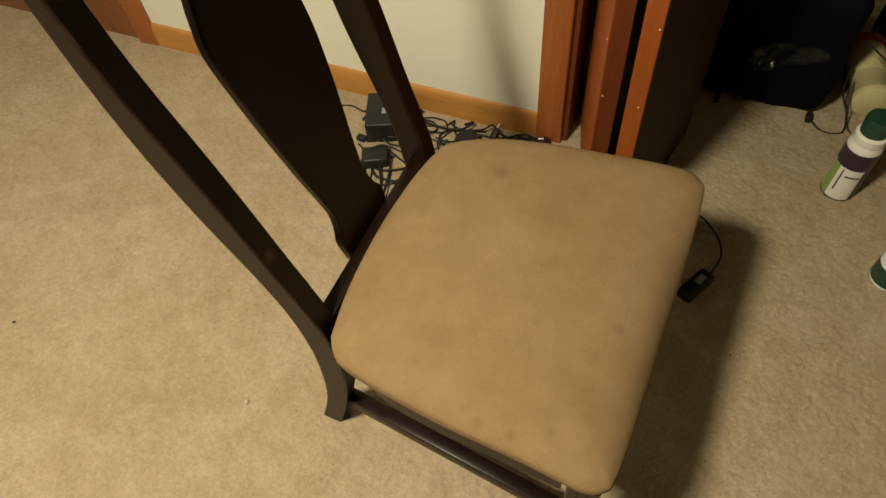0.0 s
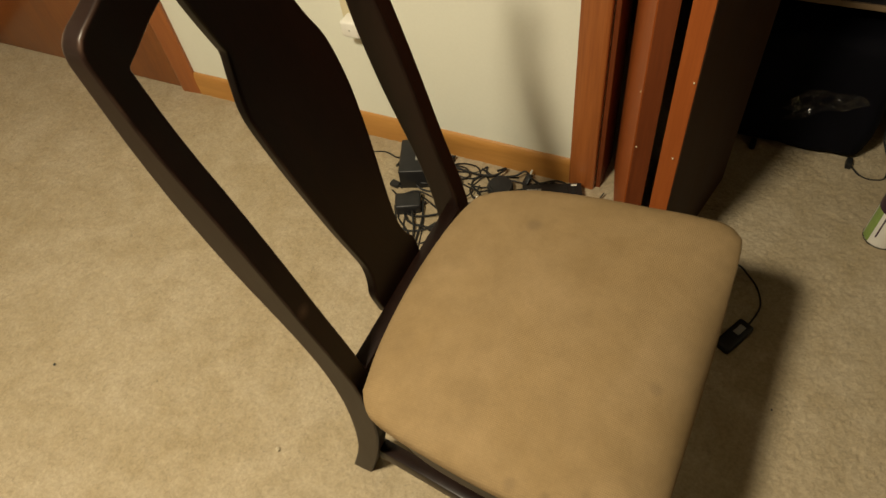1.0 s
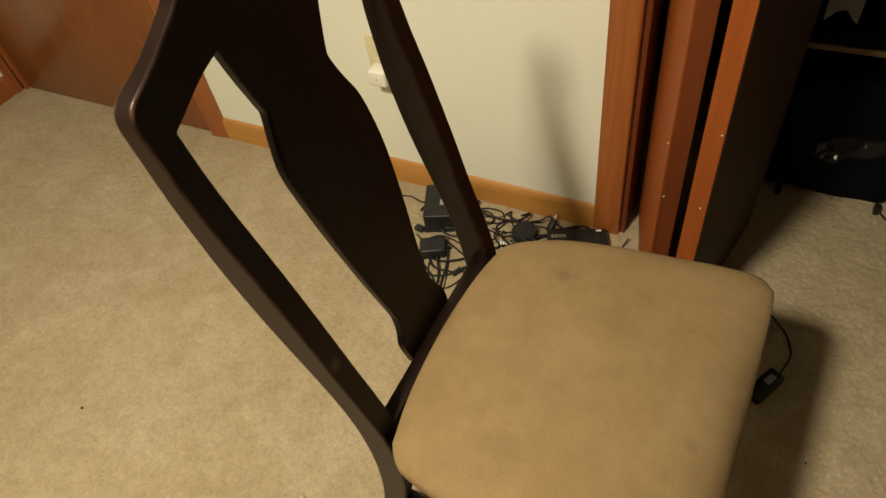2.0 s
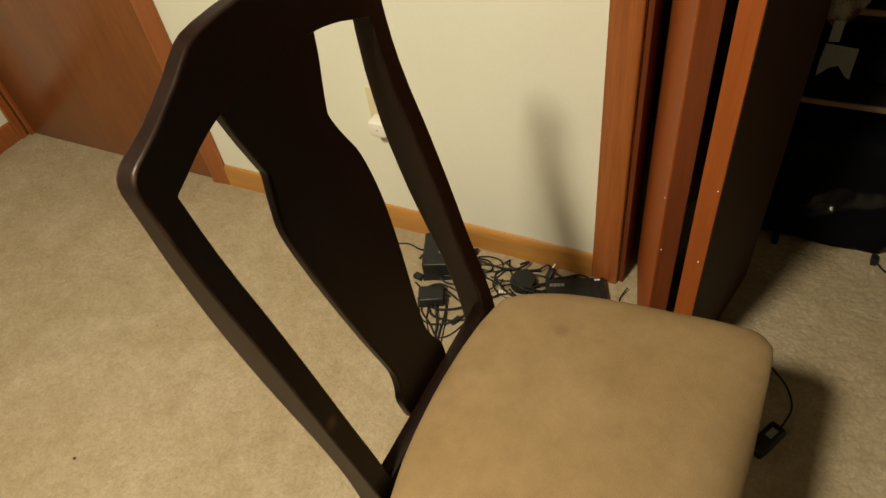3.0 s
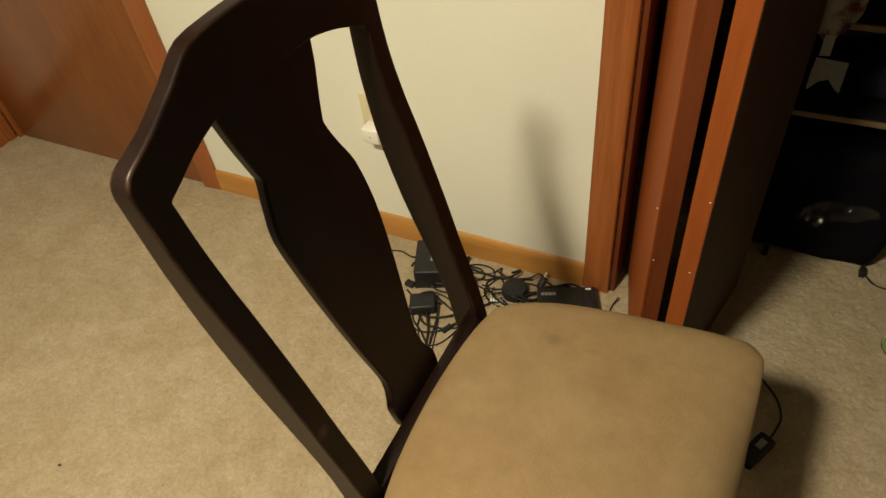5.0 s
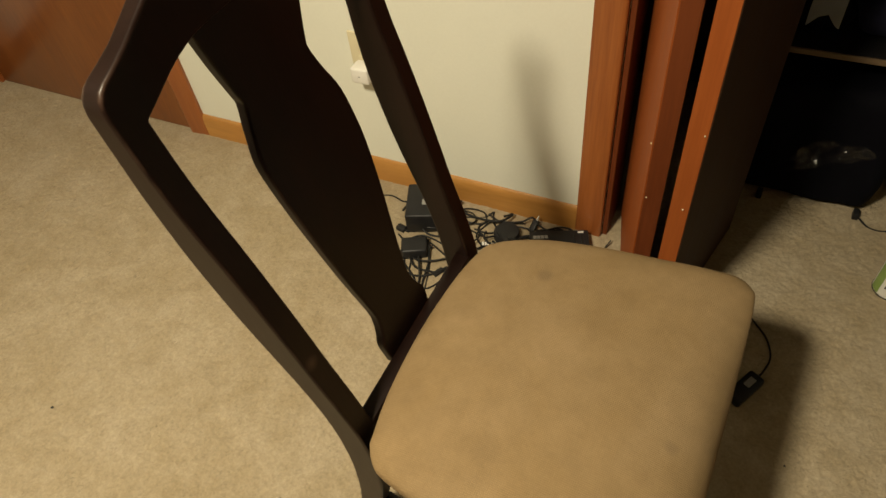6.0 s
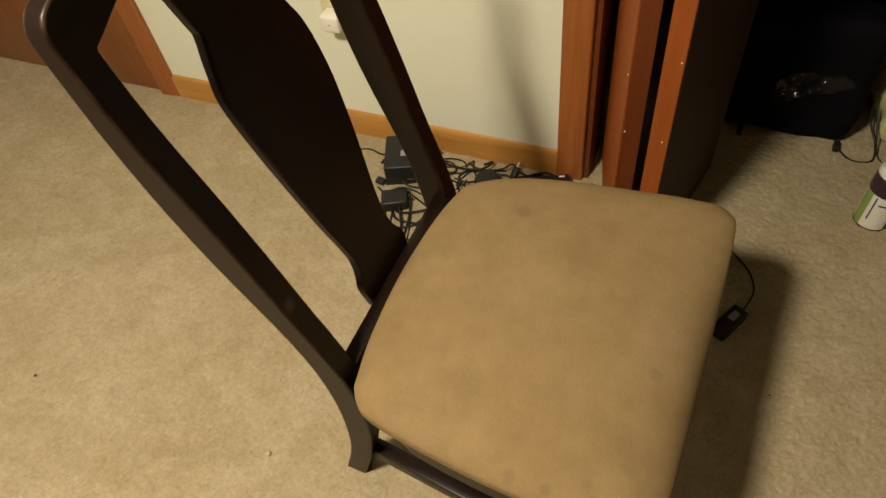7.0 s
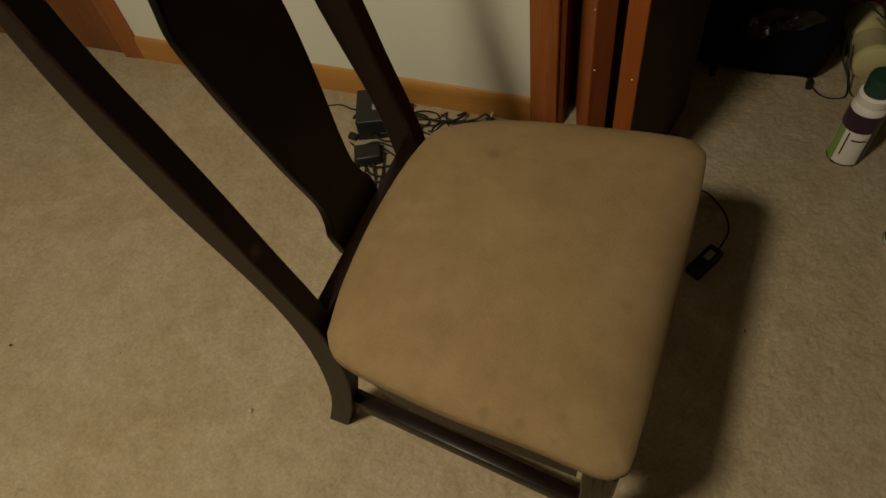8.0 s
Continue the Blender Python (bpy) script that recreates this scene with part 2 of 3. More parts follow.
def inset(outline, d):
    """A closed outline drawn inwards by d (outline anticlockwise)."""
    out, n = [], len(outline)
    for i in range(n):
        p, q, r = (Vector(outline[k % n]) for k in (i - 1, i, i + 1))
        a, b = (q - p).normalized(), (r - q).normalized()
        m = Vector((-a.y - b.y, a.x + b.x))
        m = m.normalized() if m.length > 1e-6 else Vector((-a.y, a.x))
        k = max(0.5, m.dot(Vector((-a.y, a.x))))
        out.append(tuple(q + m * (d / k)))
    return out


def slab(outline, place, depth, chamfer=0.003, steps=3):
    """A board of the given outline: place(u, v, w) puts the point (u, v) at the depth w; its edges are rounded."""
    bm = bmesh.new()
    brink = min(0.002, chamfer)
    shape = [(chamfer + brink, 0.0)]
    for i in range(steps + 1):
        a = math.pi / 2 * i / steps
        shape.append((chamfer * (1 - math.sin(a)), chamfer * (1 - math.cos(a))))
    shape.append((0.0, min(depth / 2, chamfer + brink)))
    shape += [(d, depth - w) for d, w in reversed(shape)]
    rings = [[place(u, v, w) for u, v in inset(outline, d)] for d, w in shape]
    return loft(bm, rings)


def smooth_line(points, n=8):
    """A Catmull-Rom line through the points."""
    pts = [Vector(p) for p in points]
    pts = [2 * pts[0] - pts[1]] + pts + [2 * pts[-1] - pts[-2]]
    out = []
    for a, b, c, d in zip(pts, pts[1:], pts[2:], pts[3:]):
        for i in range(n):
            t = i / n
            out.append(0.5 * (2 * b + (c - a) * t + (2 * a - 5 * b + 4 * c - d) * t * t + (3 * b - a - 3 * c + d) * t ** 3))
    return out + [pts[-2]]


def tube(points, radius, n=8, sides=8, bm=None):
    bm = bm or bmesh.new()
    line = smooth_line(points, n)
    rings = []
    side = None
    for i, p in enumerate(line):
        d = (line[min(i + 1, len(line) - 1)] - line[max(i - 1, 0)]).normalized()
        if side is None:
            side = d.orthogonal().normalized()
        side = (side - d * side.dot(d)).normalized()
        up = d.cross(side)
        rings.append([p + radius * (math.cos(a) * side + math.sin(a) * up) for a in (2 * math.pi * k / sides for k in range(sides))])
    return loft(bm, rings)


def lathe(profile, sides=40, bm=None, centre=(0, 0)):
    """Turns (radius, height) pairs about the upright through the centre."""
    bm = bm or bmesh.new()
    return loft(bm, [[(centre[0] + r * math.cos(2 * math.pi * k / sides), centre[1] + r * math.sin(2 * math.pi * k / sides), z) for k in range(sides)] for r, z in profile])


# ---- the room ----
LEFT, RIGHT, BACK, TOP = -2.190, 3.6, -4.2, 2.44
OPEN0, OPEN1, OPENTOP = 0.0665, 1.02, 2.04
DOOR0, DOOR1, DOORTOP = -2.152, -1.272, 2.03


def structure(name, bm, mat, label, category, smooth=False):
    return tagged(part(name, bm, mat, None, "", smooth), label, category, "", "structure")


floor = structure("floor", boxed(LEFT - 0.1, RIGHT + 0.1, BACK - 0.1, 1.0, -0.1, 0), CARPET, "beige cut-pile carpet over the whole floor", "carpet")

bm = bmesh.new()
box(bm, DOOR1 + 0.02, OPEN0, 0, 0.11, 0, TOP)
# unseen stretch, added to end the opening and keep lamplight out
box(bm, OPEN1, RIGHT, 0, 0.11, 0, TOP)
box(bm, OPEN0, OPEN1, 0, 0.11, OPENTOP, TOP)
box(bm, DOOR0 - 0.02, DOOR1 + 0.02, 0, 0.11, DOORTOP + 0.02, TOP)
box(bm, LEFT, DOOR0 - 0.02, 0, 0.11, 0, TOP)
structure("wall_north", bm, PLASTER, "cream painted plaster wall with scuffs", "wall")
structure("wall_west", boxed(LEFT - 0.1, LEFT, BACK, 0.11, 0, TOP), PLASTER, "cream painted side wall", "wall")
# east and south walls are unseen; dark and far off to weaken bounce
structure("wall_east", boxed(RIGHT, RIGHT + 0.1, BACK, 0.11, 0, TOP), DIMMING_WALL, "unseen side wall, dark to cut bounced light", "wall")
structure("wall_south", boxed(LEFT - 0.1, RIGHT + 0.1, BACK - 0.1, BACK, 0, TOP), DIMMING_WALL, "unseen rear wall, dark to cut bounced light", "wall")
structure("ceiling", boxed(LEFT - 0.1, RIGHT + 0.1, BACK - 0.1, 1.0, TOP, TOP + 0.1), CEILING, "white painted ceiling", "ceiling")
# closet walls: the dimness inside is put into their dark colour
structure("wall_closet_back", boxed(-0.2, 1.5, 0.72, 0.8, 0, TOP), DIMMING_WALL, "closet back wall, coloured dark to keep the closet dim", "wall")
structure("wall_closet_side", boxed(-0.2, -0.12, 0.11, 0.72, 0, TOP), DIMMING_WALL, "closet side wall, coloured dark to keep the closet dim", "wall")
structure("wall_closet_end", boxed(1.42, 1.5, 0.11, 0.72, 0, TOP), DIMMING_WALL, "closet end wall, coloured dark to keep the closet dim", "wall")


def baseboard(name, x0, x1, at, mat):
    section = [(0, 0), (0.011, 0), (0.011, 0.058), (0.0095, 0.070), (0.006, 0.079), (0.003, 0.082), (0, 0.082)]
    bm = loft(bmesh.new(), [[(x, -d, z) for d, z in section] for x in (x0, x1)])
    ob = structure(name, bm, mat, "stained wooden baseboard along the wall", "baseboard", True)
    ob.matrix_world = at
    return ob


baseboard("baseboard_north", -1.200, 0.0, pose(0, 0, 0), PINE)
# darker than the north one: the shade here is put into its colour
baseboard("baseboard_west", -2.7, -0.048, pose(LEFT, 0, 0, 0, 0, 90), CASING)


def upright_casing(name, x0, x1, z1, thick_right):
    """An upright of a door's casing, moulded: thin at its outer edge, thick at the other."""
    w = x1 - x0
    section = [(0, 0), (0, 0.009), (0.10 * w, 0.012), (0.35 * w, 0.0125), (0.80 * w, 0.0155), (0.93 * w, 0.0155), (0.98 * w, 0.0140), (w, 0.0115), (w, 0)]
    if not thick_right:
        section = [(w - u, d) for u, d in reversed(section)]
    bm = loft(bmesh.new(), [[(x0 + u, -d, z) for u, d in section] for z in (0.0, z1)])
    return structure(name, bm, CASING, "reddish-brown stained wooden door casing", "casing", True)


upright_casing("trim_closet_casing", 0.0, 0.066, 2.10, True)
upright_casing("trim_door_casing", -1.272, -1.200, 2.10, False)
upright_casing("trim_door_casing_far", -2.186, -2.154, 2.10, True)
# jamb in the darker red, standing for the shadow behind the casing
structure("trim_closet_jamb", boxed(0.0675, 0.080, -0.001, 0.118, 0, OPENTOP, 0.002), SHADED_RED, "reddish-brown stained closet jamb, darkened for its shade", "jamb")
structure("trim_closet_head", boxed(0.0, 1.1, -0.016, -0.001, 2.10, 2.17, 0.002), CASING, "stained head casing over the closet", "casing")
structure("trim_door_head", boxed(-2.186, -1.2, -0.016, -0.001, 2.10, 2.17, 0.002), CASING, "stained head casing over the door", "casing")

structure("trim_west_casing", boxed(LEFT + 0.0005, LEFT + 0.017, -0.047, -0.018, 0, 2.10, 0.003), CASING, "reddish-brown stained casing on the side wall", "casing")

door = thing("door_1", "closed flush door in reddish-brown wood veneer", "door", kind="structure")
part("leaf", boxed(DOOR0, DOOR1 - 0.004, -0.003, 0.035, 0.007, DOORTOP, 0.002), DOORWOOD, door)


def bifold_panel(name, ax, ay, bx, by, into):
    """An upright flush panel with its outer face from a to b, its thickness to the side `into`."""
    a, b = Vector((ax, ay)), Vector((bx, by))
    d = (b - a).normalized()
    n = Vector((d.y, -d.x)) * into * 0.034
    outline = [a, b, b + n, a + n]
    if into < 0:
        outline = outline[::-1]
    area = sum(p.x * q.y - q.x * p.y for p, q in zip(outline, outline[1:] + outline[:1]))
    if area < 0:
        outline = outline[::-1]
    return slab([tuple(p) for p in outline], lambda u, v, w: (u, v, 0.018 + w), 1.99, 0.0025)


bifold = thing("bifold_door", "folded bifold closet door in reddish-brown veneer, standing open", "door")
inner = part("inner_panel", bifold_panel("inner_panel", 0.184, -0.280, 0.096, 0.078, 1), BIFOLD, bifold)
outer = part("outer_panel", bifold_panel("outer_panel", 0.266, -0.280, 0.360, 0.115, -1), BIFOLD, bifold)
# thin strip over the inner panel's end, painting it as less lit
back = Vector((-0.088, 0.358)).normalized()
inner_end = [Vector((0.184, -0.280)) + Vector((back.y, -back.x)) * a - back * b for a, b in ((0.0025, -0.001), (0.0025, 0.0010), (0.0325, 0.0010), (0.0325, -0.001))]
part("shaded_edge", loft(bmesh.new(), [[(p.x, p.y, z) for p in inner_end] for z in (0.020, 2.006)]), SHADED_RED, inner, "panel edge coloured darker red for its shade")
# thin brown sheet on the unlit face, darkened to carry its shade
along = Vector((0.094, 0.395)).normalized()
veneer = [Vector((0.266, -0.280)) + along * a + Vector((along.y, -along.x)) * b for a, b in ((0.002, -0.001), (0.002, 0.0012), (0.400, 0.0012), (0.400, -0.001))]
part("shade_dark_veneer", loft(bmesh.new(), [[(p.x, p.y, z) for p in veneer] for z in (0.020, 2.006)]), INNERFACE, outer, "brown inner face, darkened for its shade")

# ---- the chair ----
chair = thing("dining_chair", "dark espresso wooden dining chair with a tan upholstered seat", "chair", pose(-0.012, -0.688, 0, 0, 0, -1.5))
POST_REAR = [(-0.154, 0.0), (-0.113, 0.142), (-0.096, 0.283), (-0.096, 0.385), (-0.110, 0.480), (-0.133, 0.560), (-0.155, 0.622), (-0.177, 0.690), (-0.202, 0.790), (-0.215, 0.890), (-0.222, 0.945)]
POST_FRONT = [(-0.112, 0.0), (-0.079, 0.118), (-0.056, 0.215), (-0.045, 0.300), (-0.048, 0.411), (-0.067, 0.500), (-0.090, 0.580), (-0.113, 0.670), (-0.141, 0.770), (-0.168, 0.860), (-0.184, 0.945)]


def back_x(z):
    """Where the back's front face lies at the height z."""
    pts = smooth_line([(x, h, 0) for x, h in POST_FRONT] + [(-0.197, 1.090, 0)], 6)
    return float(np.interp(z, [p.y for p in pts], [p.x for p in pts]))


def rear_x(z):
    pts = smooth_line([(x, h, 0) for x, h in POST_REAR] + [(-0.236, 1.090, 0)], 6)
    return float(np.interp(z, [p.y for p in pts], [p.x for p in pts]))


def back_section(outer, inner, side):
    """A rounded section of the back's frame between an outer and an inner point (half width, height)."""
    c, b = 0.0035, 0.0055
    o, n = Vector(outer), Vector(inner)
    length = (n - o).length
    pts = []
    z = (o.y + n.y) / 2
    depth = back_x(z) - rear_x(z) - 0.001 * min(1.0, z / 0.8) - 0.006 * max(0.0, min(1.0, (z - 0.88) / 0.08)) - 0.010 * max(0.0, min(1.0, (z - 0.965) / 0.03))
    corner = [(0.0, b), (0.0, c), (0.134 * c, 0.5 * c), (0.5 * c, 0.134 * c), (c, 0.0), (b, 0.0)]
    line = [(s_, w) for s_, w in corner] + [(length - s_, w) for s_, w in reversed(corner)]
    line += [(length - s_, depth - w) for s_, w in corner] + [(s_, depth - w) for s_, w in reversed(corner)]
    for s_, w in line:
        p = o + (n - o) * (s_ / length)
        bow = 0.0105 * min(1.0, p.x / 0.17) ** 2 * min(1.0, p.y / 0.8)
        pts.append((back_x(p.y) + bow - w, side * p.x, p.y))
    return pts


def post_half(z):
    """Half the distance between the outer sides of the posts at the height z."""
    return float(np.interp(z, [0.0, 0.25, 0.45, 0.60, 0.80, 0.94], [0.195, 0.197, 0.199, 0.203, 0.209, 0.2135]))


post_stations = [((post_half(z), z), (post_half(z) - 0.034, z)) for z in (0.0, 0.004, 0.05, 0.10, 0.15, 0.20, 0.25, 0.30, 0.35, 0.40, 0.44, 0.48, 0.52, 0.56, 0.60, 0.64, 0.68, 0.72, 0.76, 0.80, 0.84, 0.88, 0.91, 0.94)]
crest_stations = [post_stations[-1], ((0.2142, 0.962), (0.1800, 0.951)), ((0.2148, 0.980), (0.1805, 0.956)), ((0.2142, 0.991), (0.1795, 0.9580)), ((0.2120, 0.9990), (0.1775, 0.9595)), ((0.2065, 1.0060), (0.1740, 0.961)), ((0.1990, 1.0105), (0.1690, 0.963)),
                  ((0.185, 1.0165), (0.160, 0.966)), ((0.165, 1.0250), (0.147, 0.971)), ((0.143, 1.0348), (0.131, 0.977)), ((0.120, 1.0460), (0.114, 0.982)), ((0.102, 1.0570), (0.099, 0.9855)), ((0.090, 1.0638), (0.088, 0.9875)), ((0.078, 1.0680), (0.077, 0.9885)),
                  ((0.060, 1.0700), (0.060, 0.989)), ((0.030, 1.0708), (0.030, 0.989)), ((0.0, 1.0710), (0.0, 0.989))]
for side in (-1, 1):
    bm = loft(bmesh.new(), [back_section(o, n, side) for o, n in post_stations], caps=False)
    bm.verts.ensure_lookup_table()
    bm.faces.new(bm.verts[:24])
    part("rear_leg", bm, WORN_GLINT, chair)
arch = [back_section(o, n, 1) for o, n in crest_stations] + [back_section(o, n, -1) for o, n in reversed(crest_stations[:-1])]
part("crest_rail", loft(bmesh.new(), arch, caps=False), WORN_GLINT, chair)

half_splat = smooth_line([(0.088, 0.995, 0), (0.079, 0.952, 0), (0.065, 0.900, 0), (0.063, 0.885, 0), (0.073, 0.852, 0), (0.084, 0.815, 0), (0.083, 0.755, 0), (0.076, 0.692, 0), (0.064, 0.612, 0), (0.050, 0.530, 0), (0.050, 0.503, 0), (0.056, 0.482, 0), (0.064, 0.464, 0), (0.061, 0.425, 0)], 4)
splat = [(-p.x, p.y) for p in half_splat] + [(p.x, p.y) for p in reversed(half_splat)]
part("splat", slab(splat, lambda u, v, w: (back_x(v) - 0.0008 - 0.0115 * max(0.0, min(1.0, (0.75 - v) / 0.22)) - 0.007 * max(0.0, min(1.0, (0.96 - v) / 0.1)) - w, u, v), 0.016, 0.003), WORN_GLINT, chair)
part("rear_rail", boxed(-0.072, -0.046, -0.176, 0.176, 0.380, 0.440, 0.003), ESPRESSO, chair)

# seat pad: rounded, domed, wider in front
side_line = [(-0.030, 0.188), (-0.018, 0.203), (0.000, 0.217), (0.040, 0.236), (0.085, 0.247), (0.170, 0.256), (0.260, 0.260), (0.335, 0.264), (0.368, 0.264), (0.389, 0.254), (0.399, 0.230)]
outline = [(x, -y) for x, y in side_line] + [(0.404, -0.12), (0.406, 0.0), (0.404, 0.12)] + [(x, y) for x, y in reversed(side_line)] + [(-0.045, 0.12), (-0.052, 0.0), (-0.045, -0.12)]
outline = [(x, y + 0.012 * max(0.0, min(1.0, (x - 0.05) / 0.30)) if y > 0.15 else y) for x, y in outline]
outline = [(x + 0.004 * max(0.0, min(1.0, (y - 0.02) / 0.15)) * max(0.0, min(1.0, (x - 0.30) / 0.08)), y - 0.004 * max(0.0, (x - 0.37) / 0.02) if y > 0.23 else y) for x, y in outline]
outline = [(x, y - 0.016 * math.exp(-((x + 0.012) / 0.05) ** 2) if y < -0.15 else y) for x, y in outline]
loop = smooth_line([(x, y, 0) for x, y in outline + outline[:1]], 5)[:-1]
centre = Vector((0.18, 0.0, 0.0))


def front(p):
    """How far the cover rolls over the front edge."""
    k = max(0.0, min(1.0, (p.x - 0.28) / 0.115))
    return k * k * (3 - 2 * k) * float(np.interp(p.y, [-0.26, -0.10, 0.10, 0.25], [0.55, 1.0, 1.0, 0.12]))


def pad_height(p, f):
    """The dome, lower at the rear corners."""
    x = centre.x + (p.x - centre.x) * f
    far = max(0.0, min(1.0, p.y / 0.22)) * max(0.0, min(1.0, (x - 0.05) / 0.25))
    return 0.489 - 0.026 * f ** 2.4 - 0.022 * (1 - math.sqrt(1 - 0.98 * f ** 16)) - 0.045 * max(0.0, x - 0.10) ** 1.5 * f * (1 - far) - 0.020 * front(p) * f ** 10 + 0.010 * far * f ** 3


rings = []
for z, f in ((0.418, 0.965), (0.418, 0.985), (0.424, 0.995), (0.432, 1.0), (0.440, 1.0)):
    rings.append([tuple(centre + (p - centre) * f + Vector((0, 0, 0.418 - 0.020 * front(p) + (z - 0.418) / 0.022 * min(0.022, pad_height(p, 0.998) + 0.020 * front(p) - 0.422)))) for p in loop])
for i in range(22):
    f = 0.998 * math.cos(math.pi / 2 * (i / 22.0))
    oval = [Vector((0.18 + 0.215 * (p - centre).normalized().x, 0.24 * (p - centre).normalized().y, 0)) for p in loop]
    k = f ** 4
    mixed = [p * k + q * (1 - k) for p, q in zip(loop, oval)]
    rings.append([tuple(centre + (p - centre) * f + Vector((0, 0, pad_height(p, f)))) for p in mixed])
seat = part("seat", loft(bmesh.new(), rings), FABRIC, chair, "tan woven upholstered seat pad with small stains")
seat.matrix_basis = Matrix.Translation(centre) @ Matrix.Rotation(radians(-0.3), 4, "Z") @ Matrix.Translation(-centre)


def rail(x0, y0, x1, y1, z0, z1, w, bevel=0.003):
    a, b = Vector((x0, y0, 0)), Vector((x1, y1, 0))
    bm = boxed(0, (b - a).length, -w / 2, w / 2, z0, z1, bevel)
    bm.transform(Matrix.Translation(a) @ Matrix.Rotation(math.atan2(y1 - y0, x1 - x0), 4, "Z"))
    return bm


def front_leg(side):
    rings = []
    for z, h in ((0.0, 0.0145), (0.006, 0.0155), (0.30, 0.020), (0.36, 0.0215), (0.418, 0.0215)):
        cx, cy, c = 0.364, side * 0.240, 0.003
        rings.append([(cx + sx * h - sx * (c if k else 0), cy + sy * h - sy * (0 if k else c), z) for sx, sy, ks in ((1, 1, (0, 1)), (-1, 1, (1, 0)), (-1, -1, (0, 1)), (1, -1, (1, 0))) for k in ks])
    return loft(bmesh.new(), rings)


for side in (-1, 1):
    leg = part("front_leg", front_leg(side), ESPRESSO, chair)
    for k in (-0.008, 0.004):
        part("bead", rail(0.364 + k, side * 0.2605, 0.364 + k + 0.004, side * 0.2605, 0.30, 0.412, 0.003, 0.001), ESPRESSO, leg)
    curve = smooth_line([(x, side * (y - 0.016), 0) for x, y in side_line if -0.025 < x < 0.345], 3)
    part("side_rail", loft(bmesh.new(), [[(p.x, p.y + side * w, z) for w, z in ((0, 0.338), (0.0, 0.417), (-0.02, 0.417), (-0.02, 0.335), (-0.003, 0.335))] for p in curve]), ESPRESSO, chair)
    part("stretcher", rail(-0.080, side * 0.1695, 0.345, side * 0.2135, 0.087, 0.127, 0.026), ESPRESSO, chair)
part("front_rail", rail(0.362, -0.216, 0.362, 0.216, 0.362, 0.417, 0.022), ESPRESSO, chair)

# ---- things by the wall ----
outlet = thing("wall_outlet", "ivory plastic outlet plate on the cream wall", "outlet", pose(-0.553, 0, 0.421))
part("cover_plate", boxed(-0.035, 0.035, -0.006, -0.0005, -0.057, 0.057, 0.0025, 3), IVORY, outlet)
for z in (-0.0195, 0.0195):
    socket = part("receptacle", lathe([(0.0165, 0.006), (0.0165, 0.0075), (0.0155, 0.008), (0.0, 0.008)], 24), IVORY, outlet)
    socket.matrix_basis = pose(0, 0, z, 90, 0, 0)
part("screw", lathe([(0.003, 0.006), (0.003, 0.0075), (0.0, 0.008)], 12), STEEL, outlet).matrix_basis = pose(0, 0, 0, 90, 0, 0)
charger = thing("charger", "small white wall charger plugged into the outlet", "charger", pose(-0.546, -0.0085, 0.386, 0, 0, 0))
part("body", boxed(-0.024, 0.024, -0.042, 0.0, -0.021, 0.021, 0.005, 3), WHITE, charger)
part("port", boxed(-0.002, 0.002, -0.0425, -0.0415, -0.0015, 0.0015), GREY, charger, "small grey light")
tagged(part("wall_scuff", slab([(-0.009, -0.0022), (-0.003, -0.0028), (0.009, -0.0015), (0.009, 0.0012), (0.001, 0.0024), (-0.008, 0.002)], lambda u, v, w: (-0.260 + u, -w, 0.770 + v), 0.0012, 0.0004), WHITE), "small white chip of filler on the wall", "chip")

adapter = thing("power_brick", "black plastic power brick with a grey label", "power adapter", pose(-0.382, -0.093, 0, 0, 0, 21))
part("body", boxed(-0.055, 0.055, -0.0615, 0.0615, 0.0, 0.066, 0.005, 3), BLACK, adapter)
part("label", boxed(-0.012, 0.022, -0.020, 0.000, 0.0655, 0.0668), GREY, adapter)


def small_adapter(label, at, sx, sy, sz, name="plug_adapter"):
    ob = thing(name, label, "adapter", at, "adapters on the carpet")
    part("body", boxed(-sx, sx, -sy, sy, 0.0, sz, min(sx, sy, sz) * 0.25, 3), BLACK, ob)
    part("strain_relief", tube([(sx - 0.002, 0, sz * 0.5), (sx + 0.012, 0, sz * 0.45)], 0.0035, 3), RUBBER, ob)
    return ob


small_adapter("black square wall plug lying on the carpet", pose(-0.362, -0.222, 0, 0, 0, 25), 0.034, 0.026, 0.034)
small_adapter("tiny black connector lying on the carpet", pose(-0.431, -0.164, 0, 0, 0, -10), 0.013, 0.009, 0.014)
small_adapter("black connector lying among tangled cables", pose(-0.274, -0.267, 0.002, 0, 0, 60), 0.014, 0.007, 0.010)
plug = small_adapter("black plug leaning against the baseboard", pose(-0.099, -0.042, 0.010, 0, 38, -105), 0.017, 0.008, 0.013)
part("prong", boxed(-0.030, -0.016, -0.002, 0.002, 0.004, 0.009), STEEL, plug)

puck = thing("round_hub", "round black plastic hub lying among cables", "hub", pose(-0.157, -0.094, 0))
part("body", lathe([(0.0, 0.0), (0.030, 0.0), (0.034, 0.004), (0.034, 0.022), (0.031, 0.027), (0.0, 0.029)], 32), BLACK, puck)
part("cord_stub", tube([(0.030, 0.0, 0.012), (0.044, 0.004, 0.010)], 0.004, 3), RUBBER, puck)
white_plug = thing("labelled_connector", "small black connector with white labels on the carpet", "connector", pose(-0.198, -0.140, 0, 0, 0, 20))
part("body", boxed(-0.014, 0.014, -0.007, 0.007, 0.0, 0.010, 0.002), BLACK, white_plug)
for k in (-0.009, -0.002, 0.005):
    part("label", boxed(k, k + 0.005, -0.0055, 0.0055, 0.0096, 0.0106), WHITE, white_plug, "white printed label")
